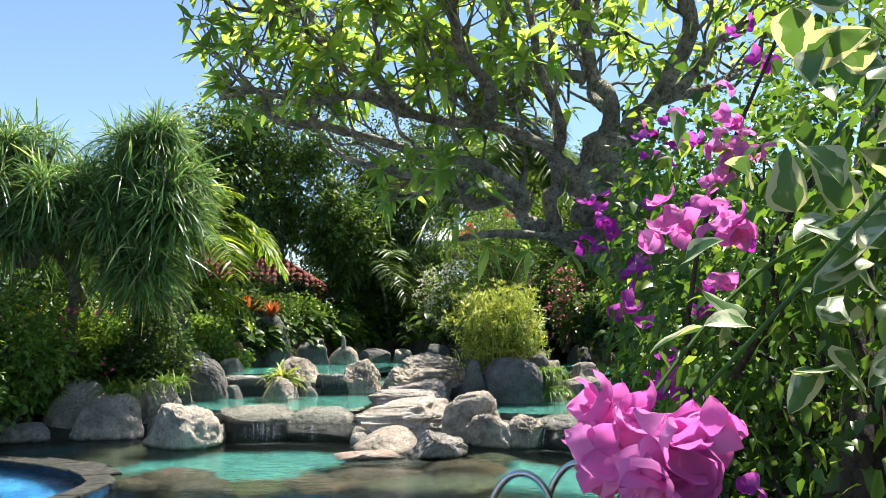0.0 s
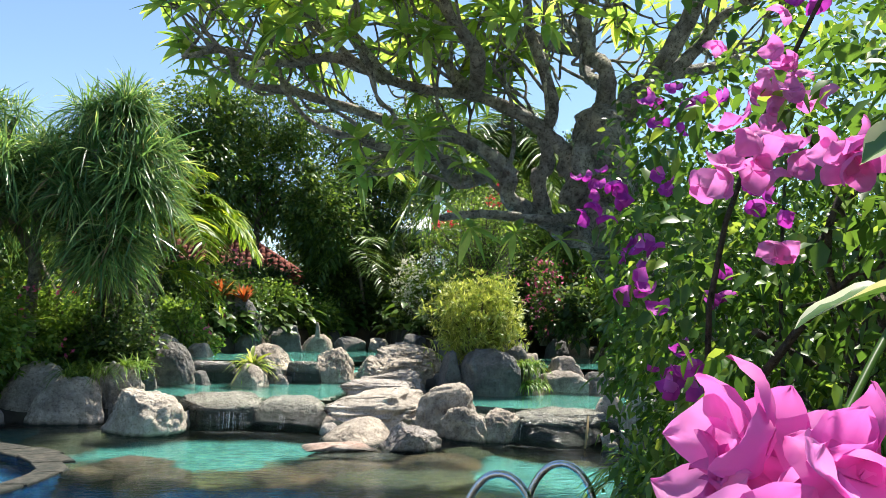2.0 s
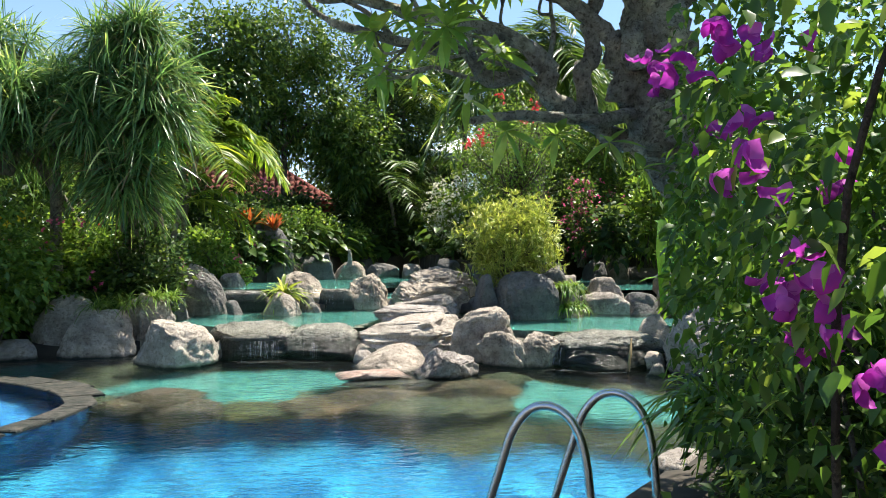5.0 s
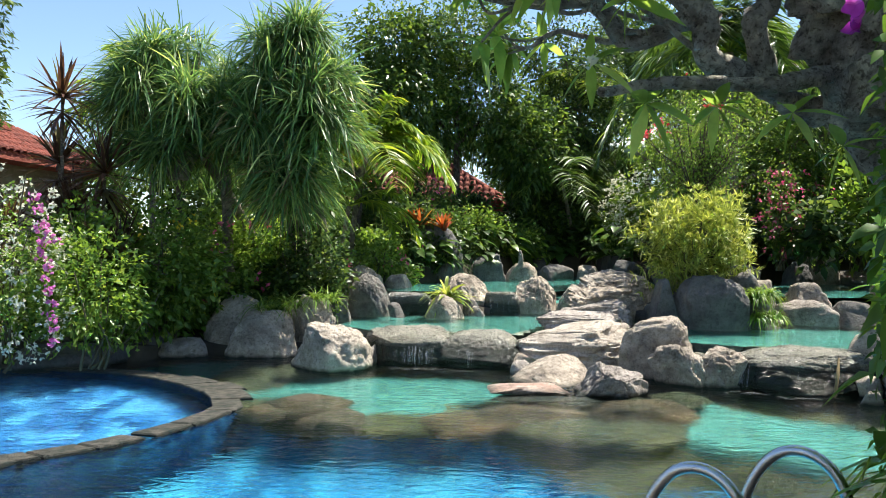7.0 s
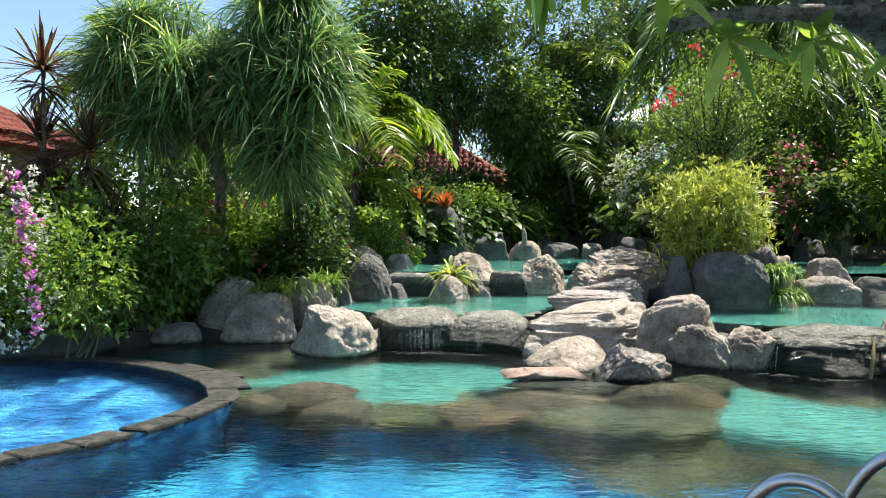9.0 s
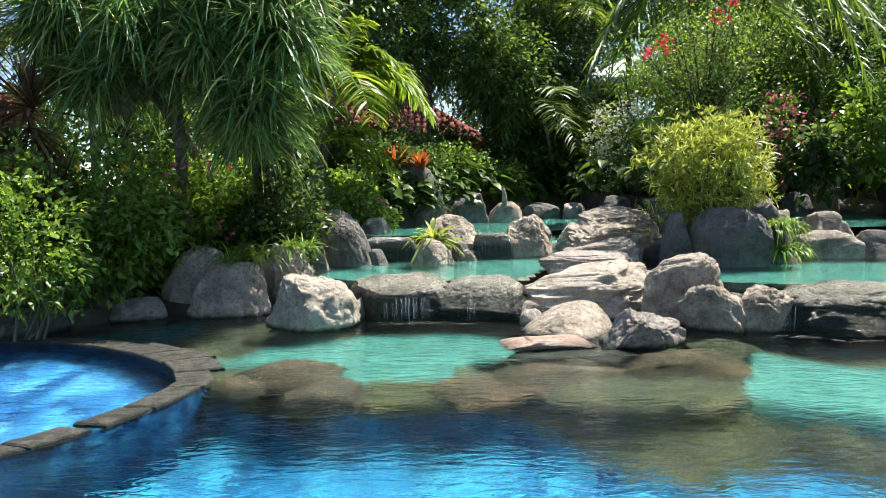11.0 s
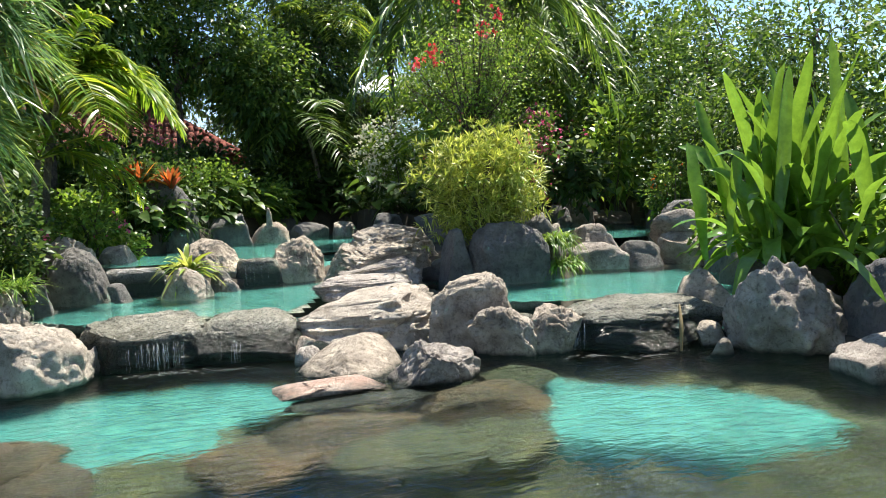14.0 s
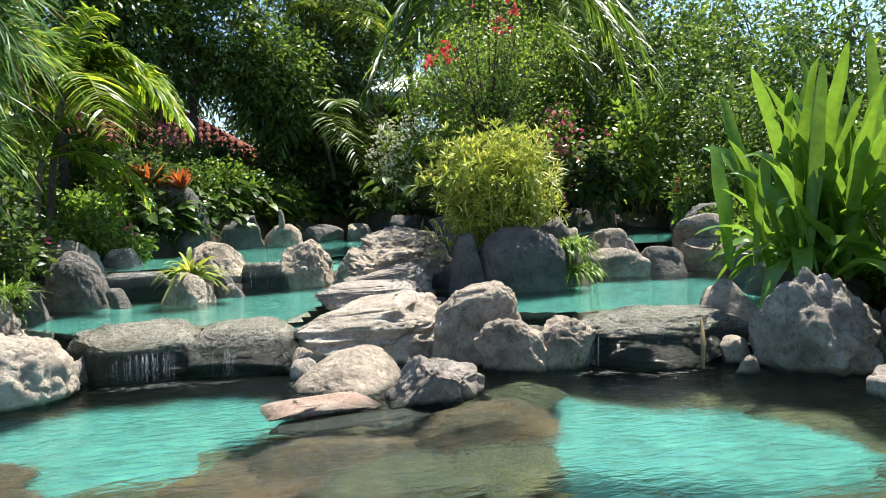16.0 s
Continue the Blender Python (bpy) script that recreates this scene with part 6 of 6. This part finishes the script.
clump("bromeliad", -3.30, 9.05, 1.93, 46, 0.62, 0.075, L_BROM, 870, "orange-red bromeliad rosette on the bank", up=(0.5, 1.4), droop=0.2)
clump("bromeliad", -2.72, 9.05, 1.90, 40, 0.50, 0.07, L_BROM, 871, "orange-red bromeliad rosette on the bank", up=(0.5, 1.4), droop=0.2)


def big_leaf_plant(x, y, n, length, material, seed, label):
    """Low plant of broad heart-shaped leaves on arching stalks."""
    ob = thing("leafy_plant", label, "plant", "broad-leaved plants along the bank")
    r_ = np.random.RandomState(seed)
    z = float(land(np.array(x), np.array(y)))
    st_, lf_ = Shape(), Shape()
    for _ in range(n):
        a_, d_ = r_.uniform(0, 6.28), r_.uniform(0.08, 0.55)
        e_ = np.array((x + d_ * math.cos(a_), y + d_ * math.sin(a_), z + r_.uniform(0.05, 0.75) * (1.2 - d_)))
        tube(st_, [(x + r_.normal(0, 0.06), y + r_.normal(0, 0.06), z - 0.15), e_], [0.008, 0.005], 4)
        ln_ = length * r_.uniform(0.6, 1.15)
        blades(lf_, e_[None], np.array([[math.cos(a_), math.sin(a_), r_.uniform(-0.3, 0.3)]]), ln_, ln_ * 0.72, 0.4, 6, "heart", 0.25, 0.3)
    part("stalk", st_, L_DARK, ob)
    part("foliage", lf_, material, ob)


rs = np.random.RandomState(91)
for k, (x_, y_) in enumerate(((-3.9, 7.7), (-3.5, 8.5), (-2.9, 8.95), (-2.2, 9.75), (-1.85, 10.4), (-1.45, 10.9), (-1.0, 11.6), (-0.75, 12.2), (-0.3, 12.45), (0.25, 12.65), (0.75, 12.9), (1.2, 12.0), (1.5, 11.2), (2.1, 10.7), (2.8, 10.3), (3.5, 10.0), (4.5, 10.4), (5.0, 11.0), (5.6, 11.7), (6.3, 11.95), (7.0, 11.85), (7.9, 11.3), (7.5, 9.9))):
    big_leaf_plant(x_, y_, 44, rs.uniform(0.26, 0.42), (L_MID, L_DARK, L_MID)[k % 3], 930 + k, "low dark green plant with broad heart-shaped leaves")
for k, (x_, y_) in enumerate(((-2.6, 9.2), (-1.3, 11.25), (0.0, 12.75), (1.8, 10.9), (3.2, 10.4), (5.3, 11.3), (6.7, 12.1))):
    clump("fern_clump", x_, y_, float(land(np.array(x_), np.array(y_))) + 0.05, 46, 0.75, 0.05, L_MID, 960 + k, "arching green fern at the pool's edge", droop=0.8, up=(0.3, 1.3))
shrub(-3.9, 6.9, 0.7, 0.6, 0.5, 0.55, 1500, 0.09, L_LIGHT, 872, "light green shrub with pink flowers", F_ROSE, 5, 0.06)
shrub(-4.6, 6.0, 0.6, 0.6, 0.5, 0.5, 1500, 0.09, L_MID, 873, "green shrub below the areca palm", F_ROSE, 3, 0.06)

# ---- buildings ----
def pantile_data(lng, wid):
    s_ = Shape()
    a_ = np.linspace(0, np.pi, 7)
    arc = np.stack([-np.cos(a_) * wid / 2, np.zeros(7), np.sin(a_) * wid * 0.42], 1)
    low = arc * (0.9, 1, 0.86)
    v_ = np.concatenate([arc + (0, 0, 0.012), arc * (0.92, 1, 0.92) + (0, lng, 0.0), low - (0, 0, 0.004)])
    s_.add(v_, [[i, i + 1, 8 + i, 7 + i] for i in range(6)] + [[i + 1, i, 14 + i, 15 + i] for i in range(6)])
    return s_.data("roof_tile", CLAY)


TILE = pantile_data(0.36, 0.20)


def roof_slope(parent, origin, along, up, cols, rows, limit=None):
    """Rows of curved clay tiles over a slope."""
    along, up = Vector(along).normalized(), Vector(up).normalized()
    nrm = along.cross(up)
    m0 = Matrix((along, up, nrm)).transposed().to_4x4()
    for r_ in range(rows):
        for c_ in range(cols):
            if limit and not limit(c_, r_):
                continue
            ob = new("roof_tile", TILE)
            ob.parent = parent
            ob.matrix_world = Matrix.Translation(Vector(origin) + along * (c_ * 0.21) + up * (r_ * 0.31) + nrm * 0.03) @ m0


def house(name, label, x0, x1, y0, y1, wall_h, ground_z, pitch, cols_from=0):
    ob = thing(name, label, "house")
    s_ = Shape()
    t_ = 0.2
    for ax0, ax1, ay0, ay1 in ((x0, x1, y0, y0 + t_), (x0, x1, y1 - t_, y1), (x0, x0 + t_, y0 + t_, y1 - t_), (x1 - t_, x1, y0 + t_, y1 - t_)):
        b_ = [(ax0, ay0), (ax1, ay0), (ax1, ay1), (ax0, ay1)]
        s_.add([(*q, ground_z - 0.5) for q in b_] + [(*q, wall_h) for q in b_], [[0, 1, 5, 4], [1, 2, 6, 5], [2, 3, 7, 6], [3, 0, 4, 7], [4, 5, 6, 7]])
    part("wall", s_, WALL, ob, smooth=False)
    e, mid_y = 0.6, (y0 + y1) / 2
    run = (y1 - y0) / 2 + e
    rise = run * math.tan(pitch)
    zt = wall_h - 0.05
    s_ = Shape()
    pts = [(x0 - e, y0 - e, zt), (x1 + e, y0 - e, zt), (x1 + e, y1 + e, zt), (x0 - e, y1 + e, zt), (x0 + run - e, mid_y, zt + rise), (x1 + e - run, mid_y, zt + rise)]
    s_.add(pts, [[0, 1, 5, 4], [2, 3, 4, 5]])
    s_.add(pts, [[1, 2, 5], [3, 0, 4]])
    s_.add([(p_[0], p_[1], p_[2] - 0.12) for p_ in pts[:4]] + pts[:4], [[3, 2, 1, 0], [0, 1, 5, 4], [1, 2, 6, 5], [2, 3, 7, 6], [3, 0, 4, 7]])
    rf = part("roof", s_, CLAY, ob, smooth=False)
    ridge = Shape()
    tube(ridge, [pts[1], pts[5]], [0.09, 0.09], 8)
    tube(ridge, [pts[4], pts[5]], [0.09, 0.09], 8)
    part("ridge", ridge, CLAY, rf)
    slope = math.hypot(run, rise)
    width_ = x1 - x0 + 2 * e
    cols, rows = int(width_ / 0.21), int(slope / 0.31)
    roof_slope(rf, pts[0], (1, 0, 0), (0, run, rise), cols, rows, lambda c_, r_: c_ >= cols_from and (cols - c_ - 0.5) * 0.21 > r_ * 0.31 * run / slope)
    across_n = int(2 * run / 0.21)
    if cols_from == 16:
        roof_slope(rf, pts[1], (0, 1, 0), (-run, 0, rise), across_n, rows, lambda c_, r_: min(c_ + 0.5, across_n - c_ - 0.5) * 0.21 > r_ * 0.31 * run / slope)
    return ob


house("house", "low house with a red clay tile roof", -18.6, -11.4, 4.6, 9.0, 3.3, 0.5, 0.5, 16)
house("house", "house with a red clay tile roof behind the trees", -9.0, -1.6, 16.3, 20.5, 2.9, 1.4, 0.6, 12)
aw = thing("pavilion", "open pavilion with a pale awning roof behind the hedge", "pavilion")
for x_ in (2.4, 5.4):
    for y_ in (17.0, 19.6):
        s = Shape()
        tube(s, [(x_, y_, 1.2), (x_, y_, 4.6)], [0.06, 0.06], 8)
        part("post", s, WALL, aw)
s = Shape()
b_ = [(1.8, 16.5), (6.0, 16.5), (6.0, 20.0), (1.8, 20.0)]
s.add([(*q, 4.55) for q in b_] + [(*q, 4.7) for q in b_] + [(3.9, 18.2, 5.6)], [[3, 2, 1, 0], [0, 1, 5, 4], [1, 2, 6, 5], [2, 3, 7, 6], [3, 0, 4, 7]])
s.add([(*q, 4.7) for q in b_] + [(3.9, 18.2, 5.6)], [[0, 1, 4], [1, 2, 4], [2, 3, 4], [3, 0, 4]])
part("roof", s, PALE_ROOF, aw, smooth=False)
